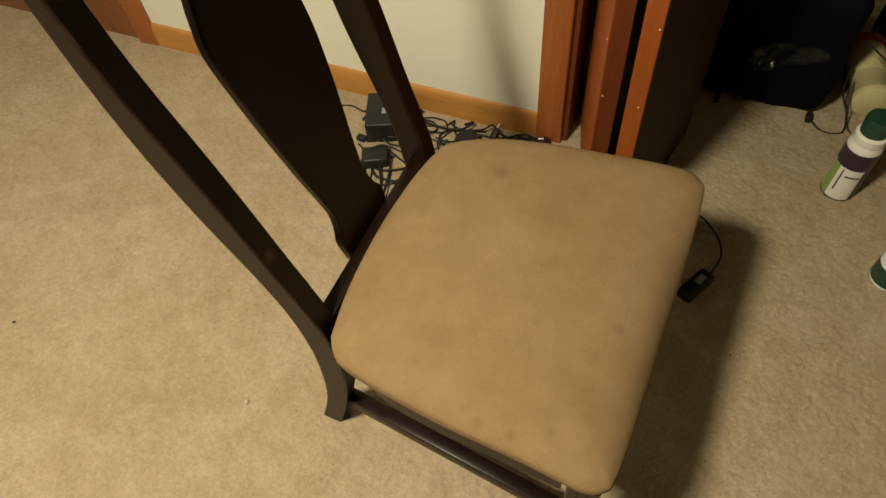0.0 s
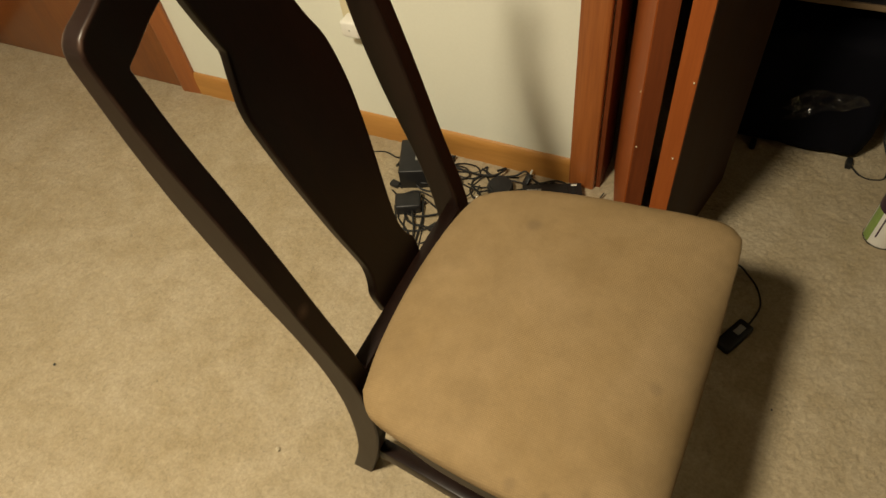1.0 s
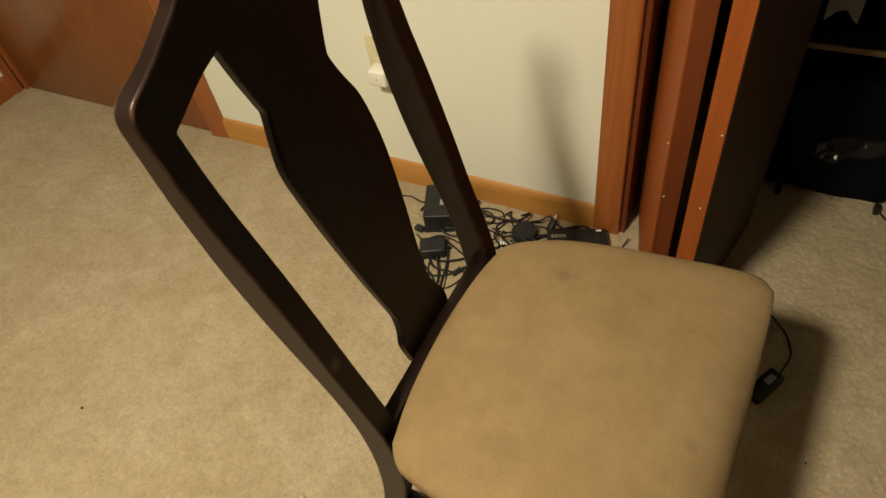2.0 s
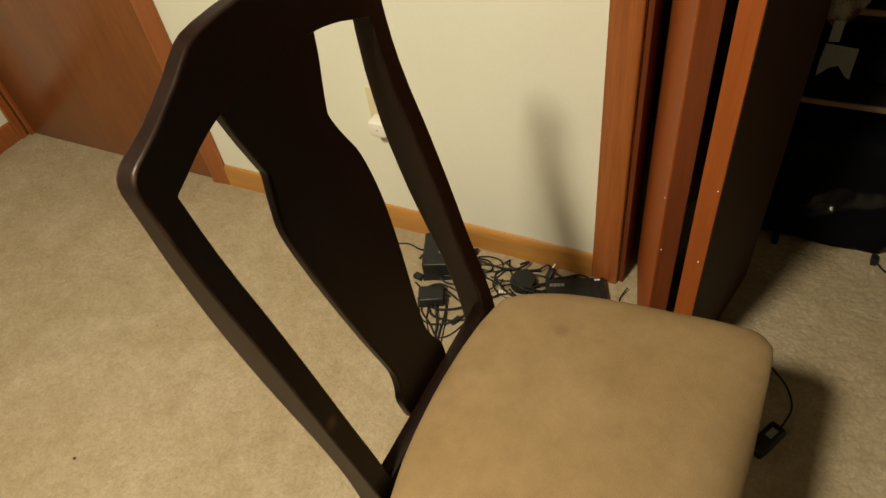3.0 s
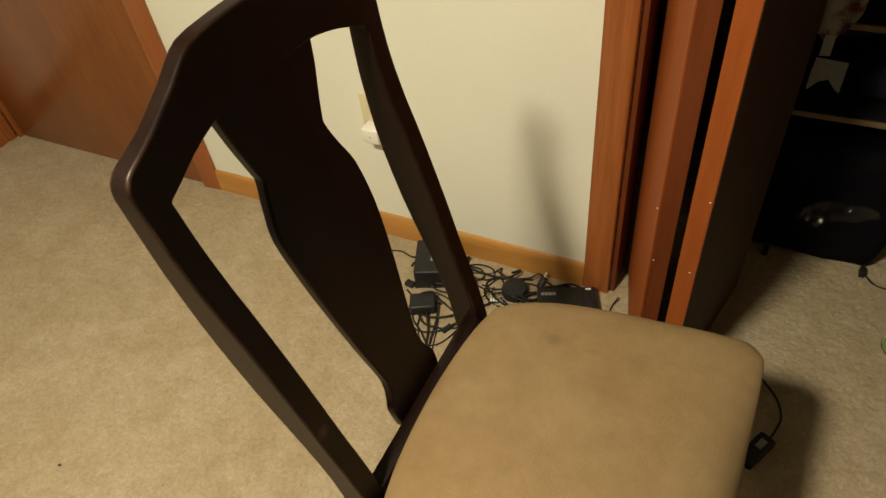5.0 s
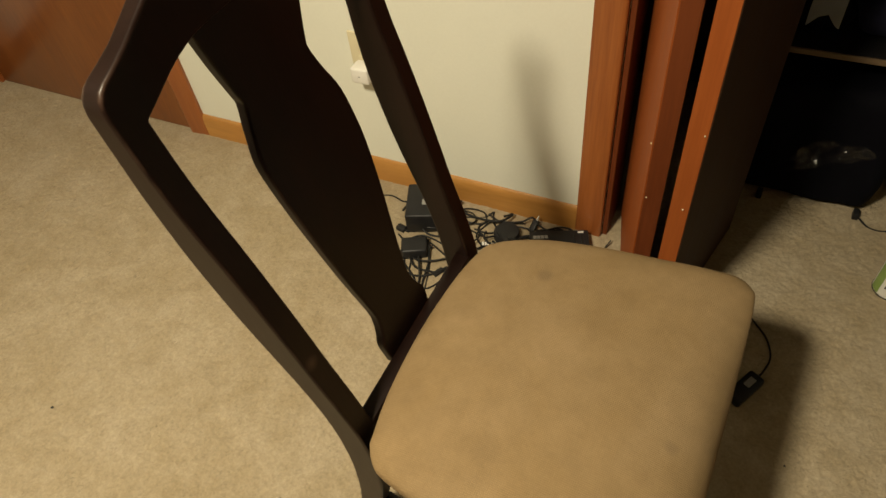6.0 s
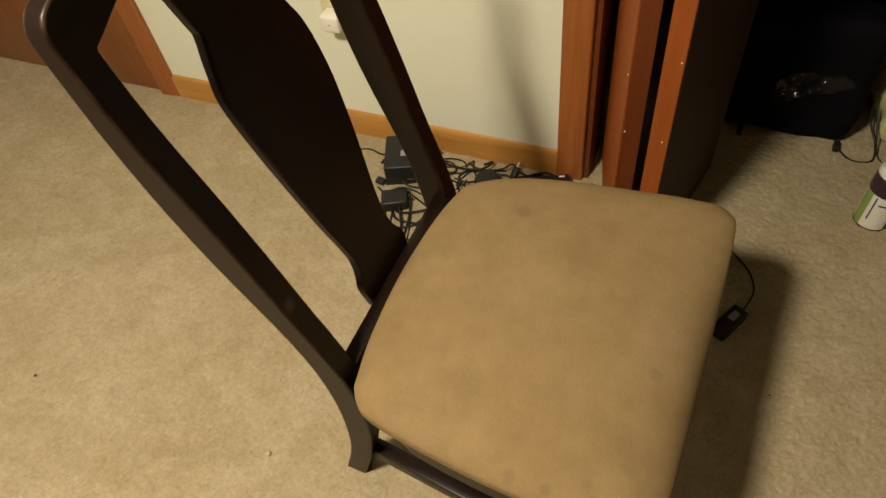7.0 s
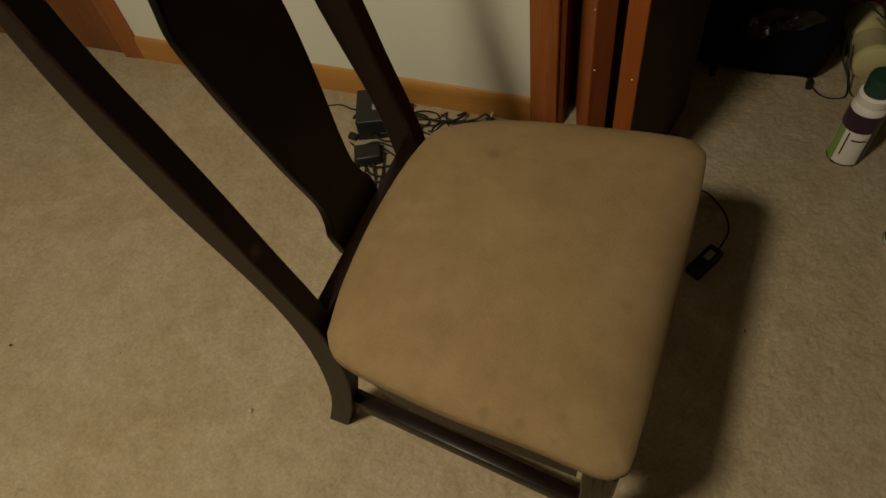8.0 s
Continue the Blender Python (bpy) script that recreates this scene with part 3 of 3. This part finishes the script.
part("tip", boxed(0.014, 0.024, -0.005, 0.005, 0.002, 0.008, 0.001), STEEL, white_plug)

carton = thing("slim_box", "slim glossy black box with a silver mark", "box", pose(-0.014, -0.093, 0, 0, 0, 22))
part("body", boxed(-0.076, 0.072, -0.042, 0.042, 0.0, 0.034, 0.002), BLACK, carton)
for k in range(4):
    part("mark", boxed(-0.066 + 0.0095 * k, -0.058 + 0.0095 * k, 0.016, 0.026, 0.0335, 0.0346), GREY, carton, "silver mark")
part("barcode_label", boxed(0.046, 0.060, 0.032, 0.037, 0.0335, 0.0345), WHITE, carton, "small white label")
part("grip", boxed(0.034, 0.040, -0.03, 0.03, 0.0335, 0.0365, 0.001), RUBBER, carton)
part("grip", boxed(0.052, 0.058, -0.03, 0.025, 0.0335, 0.0365, 0.001), RUBBER, carton)


def cable(points, radius=0.0023, label="thin black cable lying tangled on the carpet"):
    return tagged(part("cable", tube(points, radius, 7, 7), RUBBER), label, "cable", "tangled cables")


rng = random.Random(11)
for k in range(21):
    x, y = rng.uniform(-0.40, -0.06), rng.uniform(-0.17, -0.045)
    heading = rng.uniform(0, 6.28)
    bend = rng.choice((-1, 1)) * rng.uniform(0.35, 0.8)
    pts = []
    for j in range(rng.randint(9, 15)):
        pts.append((x, y, 0.003 + 0.006 * (k % 4) + rng.uniform(0, 0.008)))
        heading += bend + rng.uniform(-0.4, 0.4)
        x, y = x + 0.035 * math.cos(heading), y + 0.022 * math.sin(heading)
        if not -0.45 < x < 0.0:
            x, heading = max(-0.45, min(0.0, x)), math.pi - heading
        if not -0.23 < y < -0.03:
            y, heading = max(-0.23, min(-0.03, y)), -heading
        if rng.random() < 0.12:
            bend = -bend
    cable(pts, rng.choice((0.0022, 0.0027, 0.0033)))
cable([(-0.431, -0.06, 0.03), (-0.465, -0.075, 0.012), (-0.52, -0.06, 0.004), (-0.60, -0.085, 0.003), (-0.68, -0.05, 0.003)])
cable([(-0.36, -0.24, 0.012), (-0.345, -0.29, 0.004), (-0.31, -0.33, 0.003), (-0.27, -0.31, 0.004), (-0.24, -0.24, 0.010), (-0.23, -0.18, 0.008)])
cable([(-0.33, -0.20, 0.02), (-0.30, -0.27, 0.006), (-0.28, -0.34, 0.003), (-0.25, -0.38, 0.003)])
cable([(-0.43, -0.185, 0.006), (-0.40, -0.20, 0.012), (-0.36, -0.175, 0.016), (-0.30, -0.18, 0.010), (-0.22, -0.20, 0.006)])
cable([(-0.117, -0.108, 0.010), (-0.10, -0.10, 0.006), (-0.088, -0.08, 0.006), (-0.088, -0.05, 0.010)], 0.003)
cable([(-0.39, -0.19, 0.004), (-0.375, -0.26, 0.004), (-0.33, -0.30, 0.006), (-0.27, -0.36, 0.004), (-0.22, -0.40, 0.003)], 0.0027)
cable([(-0.40, -0.23, 0.003), (-0.36, -0.29, 0.004), (-0.31, -0.295, 0.010), (-0.265, -0.26, 0.012), (-0.235, -0.20, 0.006), (-0.25, -0.15, 0.006)], 0.0027)
cable([(-0.345, -0.20, 0.010), (-0.315, -0.235, 0.010), (-0.30, -0.30, 0.008), (-0.29, -0.37, 0.003), (-0.31, -0.43, 0.003)], 0.003)
cable([(-0.37, -0.17, 0.008), (-0.31, -0.20, 0.014), (-0.26, -0.225, 0.010), (-0.225, -0.26, 0.004), (-0.19, -0.25, 0.004), (-0.18, -0.19, 0.006)], 0.0022)
cable([(-0.395, -0.215, 0.012), (-0.35, -0.25, 0.010), (-0.30, -0.245, 0.016), (-0.262, -0.21, 0.012), (-0.27, -0.165, 0.008), (-0.32, -0.15, 0.008)], 0.0030)
cable([(-0.372, -0.238, 0.010), (-0.335, -0.275, 0.012), (-0.285, -0.272, 0.008)], 0.0030)
cable([(-0.262, -0.262, 0.008), (-0.235, -0.245, 0.006), (-0.20, -0.21, 0.005), (-0.15, -0.19, 0.004)], 0.0024)
cable([(-0.34, -0.245, 0.018), (-0.315, -0.29, 0.012), (-0.30, -0.335, 0.006), (-0.275, -0.395, 0.004)], 0.0030)
cable([(0.098, -0.03, 0.02), (0.088, -0.06, 0.006), (0.095, -0.11, 0.003), (0.080, -0.16, 0.003)], 0.0018)

dongle = thing("inline_switch", "black inline cable switch with a grey label", "cable switch", pose(0.4645, -0.330, 0, 0, 0, 62))
part("body", boxed(-0.044, 0.042, -0.018, 0.018, 0.0, 0.024, 0.006, 3), BLACK, dongle)
part("label", boxed(0.000, 0.026, -0.007, 0.007, 0.0235, 0.0246), GREY, dongle)
cable([(0.484, -0.296, 0.011), (0.494, -0.272, 0.009), (0.503, -0.232, 0.009), (0.490, -0.188, 0.009), (0.465, -0.157, 0.009), (0.440, -0.136, 0.009), (0.40, -0.14, 0.008), (0.33, -0.20, 0.003), (0.25, -0.33, 0.003), (0.2, -0.45, 0.003)], 0.0022, "thin black cable running under the chair")

# small bits on the carpet
LINT = material("pale_lint", (0.40, 0.34, 0.24), (0.50, 0.43, 0.31), scale=300, fine=900, rough=0.95, bump=0.3)
for x, y, r, mat, label in ((-0.939, -0.937, 0.004, BLACK, "tiny dark crumb on the beige carpet"), (-0.331, -0.912, 0.0065, LINT, "pale fluff of lint on the carpet"), (0.56, -0.47, 0.003, BLACK, "tiny dark crumb on the beige carpet")):
    bm = bmesh.new()
    bmesh.ops.create_icosphere(bm, subdivisions=2, radius=r)
    for v in bm.verts:
        v.co *= 0.75 + 0.5 * noise.noise(v.co * 400 + Vector((x, y, 0)))
        v.co.z = v.co.z * 0.6 + 0.008
        v.co += Vector((x, y, 0))
    tagged(part("crumb", bm, mat), label, "crumb", "crumbs on the carpet")

# ---- in the closet ----
PURPLE = material("purple_print", (0.030, 0.012, 0.028), (0.05, 0.02, 0.045), scale=40, rough=0.35, bump=0.02)
GREENPRINT = material("green_print", (0.16, 0.26, 0.06), (0.30, 0.42, 0.12), scale=30, rough=0.35, bump=0.02)
GREENCAP = material("green_plastic", (0.012, 0.045, 0.028), (0.02, 0.065, 0.04), scale=30, rough=0.4, bump=0.02)
YELLOW = material("pale_yellow_plastic", (0.50, 0.46, 0.22), (0.62, 0.58, 0.32), scale=14, rough=0.45, bump=0.05)
RED = material("pink_red_plastic", (0.42, 0.03, 0.06), (0.55, 0.05, 0.10), scale=20, rough=0.4, bump=0.03)
BLUECLOTH = material("dark_blue_cloth", (0.010, 0.012, 0.04), (0.018, 0.022, 0.07), scale=20, fine=500, rough=0.9, bump=0.3)
# white card and tag; the closet's shade is put in as grey
SHADED_PAPER = material("shaded_white_card", (0.20, 0.21, 0.22), (0.28, 0.29, 0.30), scale=20, rough=0.8, bump=0.05)
SHELFWOOD = material("tan_board", (0.15, 0.10, 0.055), (0.22, 0.15, 0.085), scale=20, stretch=(0.2, 1, 1), rough=0.6, bump=0.05)
FLORAL = material("floral_cloth", (0.10, 0.02, 0.04), (0.26, 0.25, 0.20), scale=22, fine=300, rough=0.9, bump=0.2, contrast=(0.36, 0.46), detail=1.0)
CLEAR = bpy.data.materials.new("clear_film")
CLEAR.use_nodes = True
tree = CLEAR.node_tree
film_mix = tree.nodes.new("ShaderNodeMixShader")
film_mix.inputs[0].default_value = 0.07
film_gloss = node(tree, "ShaderNodeBsdfGlossy", Roughness=0.2)
film_clear = tree.nodes.new("ShaderNodeBsdfTransparent")
tree.links.new(film_clear.outputs[0], film_mix.inputs[1])
tree.links.new(film_gloss.outputs[0], film_mix.inputs[2])
tree.links.new(film_mix.outputs[0], tree.nodes["Material Output"].inputs["Surface"])

suitcase = thing("suitcase", "black soft suitcase standing on the closet carpet", "suitcase", pose(0.50, 0.405, 0))
bm = boxed(-0.16, 0.160, -0.135, 0.15, 0.014, 0.35, 0.034, 5)
bmesh.ops.subdivide_edges(bm, edges=[e for e in bm.edges if e.calc_length() > 0.03], cuts=5, use_grid_fill=True)
for v in bm.verts:
    v.co += Vector((0.010 * noise.noise(v.co * 14), 0.016 * noise.noise(v.co * 11 + Vector((4, 0, 0))), 0.008 * noise.noise(v.co * 12)))
    v.co.z = max(v.co.z, 0.012)
part("body", bm, BAGCLOTH, suitcase)
part("handle", tube([(-0.05, 0.0, 0.352), (-0.045, 0.0, 0.372), (0.045, 0.0, 0.372), (0.05, 0.0, 0.352)], 0.006), RUBBER, suitcase)
for x in (-0.09, 0.138):
    part("foot", boxed(x - 0.007, x + 0.007, -0.150, -0.125, 0.0, 0.022, 0.003), RUBBER, suitcase)

# crumpled clear film on the suitcase front
bm = bmesh.new()
bmesh.ops.create_grid(bm, x_segments=34, y_segments=22, size=0.5)
for v in bm.verts:
    u, w = v.co.x, v.co.y
    ragged = 1.0 + 0.5 * noise.noise(Vector((u * 3, w * 3, 9.0))) - 0.45 * abs(2 * u) ** 3 * abs(2 * w)
    lump = 0.012 * noise.noise(Vector((u * 7, w * 5, 3.0))) + 0.010 * noise.noise(Vector((u * 15, w * 13, 7.0)))
    v.co = Vector((0.515 + 0.15 * u * ragged, 0.250 - lump, 0.182 + 0.080 * w * ragged + 0.05 * u + 0.5 * lump))
tagged(part("plastic_film", bm, CLEAR), "crumpled clear plastic film against the suitcase", "plastic film")

shelf = thing("storage_shelf", "low storage shelf with tan board edges in the closet", "shelf", pose(0.62, 0.47, 0))
for z in (0.408, 0.624, 0.88):
    plank = part("board", boxed(-0.30, 0.32, -0.165, 0.20, z, z + 0.014, 0.002), BLACK, shelf)
    part("edge_strip", boxed(-0.30, 0.32, -0.171, -0.1655, z, z + 0.013, 0.001), SHELFWOOD, plank, "tan edge strip")
for x in (-0.305, 0.325):
    for y in (-0.16, 0.19):
        part("upright", boxed(x - 0.012, x + 0.012, y - 0.012, y + 0.012, 0.0, 0.95, 0.002), BLACK, shelf)


def soft_pack(name, label, category, at, sx, sy, sz, mat, seed, lump=0.12):
    bm = boxed(-sx, sx, -sy, sy, 0, sz, min(sx, sy, sz) * 0.5, 4)
    bmesh.ops.subdivide_edges(bm, edges=bm.edges[:], cuts=2, use_grid_fill=True)
    for v in bm.verts:
        v.co += v.co.normalized() * lump * sx * noise.noise(v.co * (1.4 / sx) + Vector((seed, 0, 0))) * min(1.0, v.co.z / (0.3 * sz))
    ob = tagged(part(name, bm, mat), label, category)
    ob.matrix_world = at
    return ob


soft_pack("folded_cloth", "dark blue folded cloth on the shelf", "cloth", pose(0.58, 0.46, 0.422), 0.10, 0.10, 0.09, BLUECLOTH, 3)
soft_pack("black_pouch", "black fabric pouch on the shelf", "pouch", pose(0.41, 0.46, 0.422), 0.07, 0.09, 0.07, BAGCLOTH, 5)
soft_pack("folded_cloth", "dark blue folded cloth on the upper shelf", "cloth", pose(0.60, 0.46, 0.638), 0.13, 0.12, 0.14, BLUECLOTH, 9)
card = thing("torn_card", "torn white card leaning on the shelf, greyed for its shade", "card", pose(0.418, 0.338, 0.474, -14, 0, 3))
part("sheet", slab([(-0.033, -0.018), (-0.012, 0.004), (0.006, 0.010), (0.024, -0.012), (0.034, -0.018), (0.036, 0.050), (-0.03, 0.056), (-0.033, 0.02)], lambda u, v, w: (u, w, v), 0.0012, 0.0003), SHADED_PAPER, card)

# hanging floral cloth with a white tag
cloth = thing("floral_cloth", "pale floral cloth hanging over the shelf edge", "cloth", pose(0.392, 0.288, 0.020))
bm = bmesh.new()
bmesh.ops.create_grid(bm, x_segments=24, y_segments=30, size=0.5)
for v in bm.verts:
    u, w = v.co.x, v.co.y
    v.co = Vector((u * (0.105 + 0.03 * w), 0.006 * math.sin(u * 11) + 0.008 * noise.noise(Vector((u * 4, w * 4, 1))) - 0.012, 0.755 + w * 0.33 + (0.16 - 0.2 * w) * u * u))
bmesh.ops.solidify(bm, geom=bm.faces[:], thickness=0.0025)
part("drape", bm, FLORAL, cloth)
part("tag", slab([(-0.010, 0.0), (0.010, 0.002), (0.010, 0.048), (-0.010, 0.046)], lambda u, v, w: (0.002 + u, -0.030 + w, 0.562 + v), 0.001, 0.0003), SHADED_PAPER, cloth, "white sewn-in tag")

can = thing("spray_can", "spray can with white and purple label and green cap", "spray can", pose(0.724, 0.054, 0) @ Matrix.Scale(1.12, 4))
part("body", lathe([(0.0, 0.004), (0.029, 0.004), (0.0305, 0.0), (0.0325, 0.002), (0.033, 0.006), (0.033, 0.138), (0.0325, 0.142), (0.027, 0.154), (0.022, 0.160), (0.0, 0.161)]), WHITE, can)


def wrap(r, z0, z1, a0, a1, n=18, thick=0.0006):
    bm = bmesh.new()
    ring = lambda rr, z: [(rr * math.cos(a), rr * math.sin(a), z) for a in (math.radians(a0 + (a1 - a0) * k / n) for k in range(n + 1))]
    a, b = ([bm.verts.new(p) for p in ring(r + thick, z)] for z in (z0, z1))
    for i in range(n):
        bm.faces.new((a[i], a[i + 1], b[i + 1], b[i]))
    return bm


part("purple_band", wrap(0.033, 0.094, 0.137, 0, 360, 40), PURPLE, can, "dark purple printed band")
part("green_panel", wrap(0.033, 0.008, 0.094, 185, 222), GREENPRINT, can, "green printed panel")
part("dark_stripe", wrap(0.033, 0.030, 0.090, 236, 241), PURPLE, can, "dark printed stripe")
part("text_bar", wrap(0.033, 0.072, 0.076, 252, 300), PURPLE, can, "dark printed line")
part("side_panel", wrap(0.033, 0.008, 0.094, 305, 360), PURPLE, can, "dark purple printed side")
part("foot_ring", lathe([(0.0315, 0.0), (0.0338, 0.001), (0.0338, 0.006), (0.0325, 0.0065)]), BLACK, can, "dark foot ring")
part("collar", lathe([(0.0275, 0.152), (0.030, 0.154), (0.030, 0.170), (0.025, 0.174), (0.0, 0.174)]), WHITE, can)
part("cap", lathe([(0.022, 0.173), (0.025, 0.175), (0.026, 0.206), (0.024, 0.212), (0.0, 0.213)]), GREENCAP, can)

jar = thing("white_jar", "short white plastic jar with a green label", "jar", pose(0.842, -0.170, 0))
part("body", lathe([(0.0, 0.0), (0.034, 0.0), (0.037, 0.003), (0.037, 0.070), (0.034, 0.076), (0.0, 0.077)]), WHITE, jar)
part("label", wrap(0.037, 0.012, 0.060, 120, 330, 30), GREENCAP, jar, "dark green label")
part("rim", lathe([(0.0355, 0.0), (0.0385, 0.001), (0.0385, 0.005), (0.0365, 0.006)]), STEEL, jar)

bottle = thing("yellow_bottle", "pale yellow plastic bottle lying on the closet carpet", "bottle", pose(0.768, 0.318, 0.050, -90, 0, 8))
part("body", lathe([(0.0, 0.0), (0.040, 0.0), (0.046, 0.004), (0.048, 0.014), (0.048, 0.02), (0.044, 0.025), (0.044, 0.085), (0.0425, 0.089), (0.044, 0.093), (0.044, 0.165), (0.046, 0.17), (0.046, 0.185), (0.040, 0.20), (0.03, 0.206), (0.0, 0.206)]), YELLOW, bottle)
part("cap", lathe([(0.036, 0.205), (0.047, 0.207), (0.047, 0.222), (0.043, 0.226), (0.0, 0.227)]), RED, bottle, "pink-red cap")
tub = thing("cream_tub", "cream plastic tub standing on the closet carpet", "tub", pose(0.709, 0.605, 0))
part("body", lathe([(0.0, 0.0), (0.034, 0.0), (0.037, 0.004), (0.039, 0.150), (0.036, 0.156), (0.0, 0.157)], 32), YELLOW, tub)
part("lid", lathe([(0.0395, 0.150), (0.041, 0.152), (0.041, 0.172), (0.038, 0.176), (0.0, 0.177)], 32), IVORY, tub, "pale ivory lid")
part("label", wrap(0.0385, 0.070, 0.118, 230, 330, 20), GREY, tub, "grey label")
soft_pack("grey_bag", "crumpled grey plastic bag in the closet", "bag", pose(0.86, 0.63, 0), 0.08, 0.07, 0.22, GREY, 15, 0.35)
cable([(0.640, 0.262, 0.012), (0.675, 0.235, 0.004), (0.72, 0.245, 0.004), (0.725, 0.30, 0.010), (0.70, 0.34, 0.05), (0.69, 0.36, 0.12)], 0.0026, "black cable looped beside the suitcase")
cable([(0.70, 0.335, 0.10), (0.715, 0.285, 0.05), (0.735, 0.255, 0.006), (0.79, 0.215, 0.003), (0.86, 0.22, 0.003)], 0.0022, "black cable looped beside the suitcase")
cable([(0.70, 0.34, 0.20), (0.75, 0.29, 0.19), (0.80, 0.275, 0.16), (0.85, 0.30, 0.17), (0.90, 0.33, 0.22)], 0.0022, "black cable hung over the bottle")

# bifold fittings
for x, y, z in ((0.2615, -0.2803, 0.597), (0.256, -0.2800, 0.428), (0.1808, -0.2680, 0.551), (0.190, -0.2795, 0.437)):
    bm = bmesh.new()
    bmesh.ops.create_icosphere(bm, subdivisions=2, radius=0.0016)
    bm.transform(Matrix.Translation((x, y, z)))
    part("nail_head", bm, IVORY, bifold, "pale filled nail hole")
part("pivot", tube([(0.224, -0.272, 0.0), (0.224, -0.272, 0.025)], 0.004), STEEL, bifold)
part("hinge", boxed(0.2165, 0.2330, -0.270, -0.262, 0.022, 0.034, 0.001), STEEL, bifold)
part("hinge", boxed(0.2165, 0.2330, -0.270, -0.262, 1.55, 1.61, 0.001), STEEL, bifold)

# ---- carpet pile ----
def pile(x0, x1, y0, y1, step):
    """The matted pile as a fine uneven sheet: soft clumps, trodden hollows and small pits."""
    g = np.random.default_rng(4)
    nx, ny = int(round((x1 - x0) / step)) + 1, int(round((y1 - y0) / step)) + 1
    x, y = np.meshgrid(np.linspace(x0, x1, nx), np.linspace(y0, y1, ny), indexing="ij")
    x, y = x.ravel(), y.ravel()

    def patches(cell):
        """Smooth random patches of the given size."""
        mx, my = int((x1 - x0) / cell) + 4, int((y1 - y0) / cell) + 4
        grid = g.normal(0, 1, (mx, my))
        u, v = (x - x0) / cell + 1, (y - y0) / cell + 1
        i, j = u.astype(int), v.astype(int)
        a, b = u - i, v - j
        a, b = a * a * (3 - 2 * a), b * b * (3 - 2 * b)
        return (grid[i, j] * (1 - a) + grid[i + 1, j] * a) * (1 - b) + (grid[i, j + 1] * (1 - a) + grid[i + 1, j + 1] * a) * b

    h = 0.0040 + 0.00080 * patches(0.0062) + 0.00042 * patches(0.014) + 0.0004 * patches(0.05) + g.normal(0, 0.00036, x.size)
    h -= 0.0046 * np.clip(patches(0.009) - 1.05, 0, 1.2) * np.clip(0.3 + patches(0.14), 0, 1)
    h += 0.0030 * np.clip(patches(0.010) - 1.35, 0, 1.0) * np.clip(patches(0.12), 0, 1)
    h = np.clip(h, 0.0008, 0.009)
    rim = np.minimum.reduce([x - x0, x1 - x, y - y0, y1 - y])
    h = np.where(rim < step * 0.5, 0.0006, h)
    co = np.stack([x, y, h], 1)
    k = (np.arange(nx - 1)[:, None] * ny + np.arange(ny - 1)[None, :]).ravel()
    faces = np.stack([k, k + ny, k + ny + 1, k + 1], 1)
    me = bpy.data.meshes.new("carpet_pile")
    me.from_pydata(co.tolist(), [], faces.tolist())
    me.polygons.foreach_set("use_smooth", np.ones(len(me.polygons), dtype=bool))
    me.materials.append(CARPET)
    return tagged(new("carpet_pile", me), "short beige carpet pile, slightly trodden", "carpet pile", "", "stuff")


pile(-2.185, 1.02, -1.50, 0.40, 0.0038)
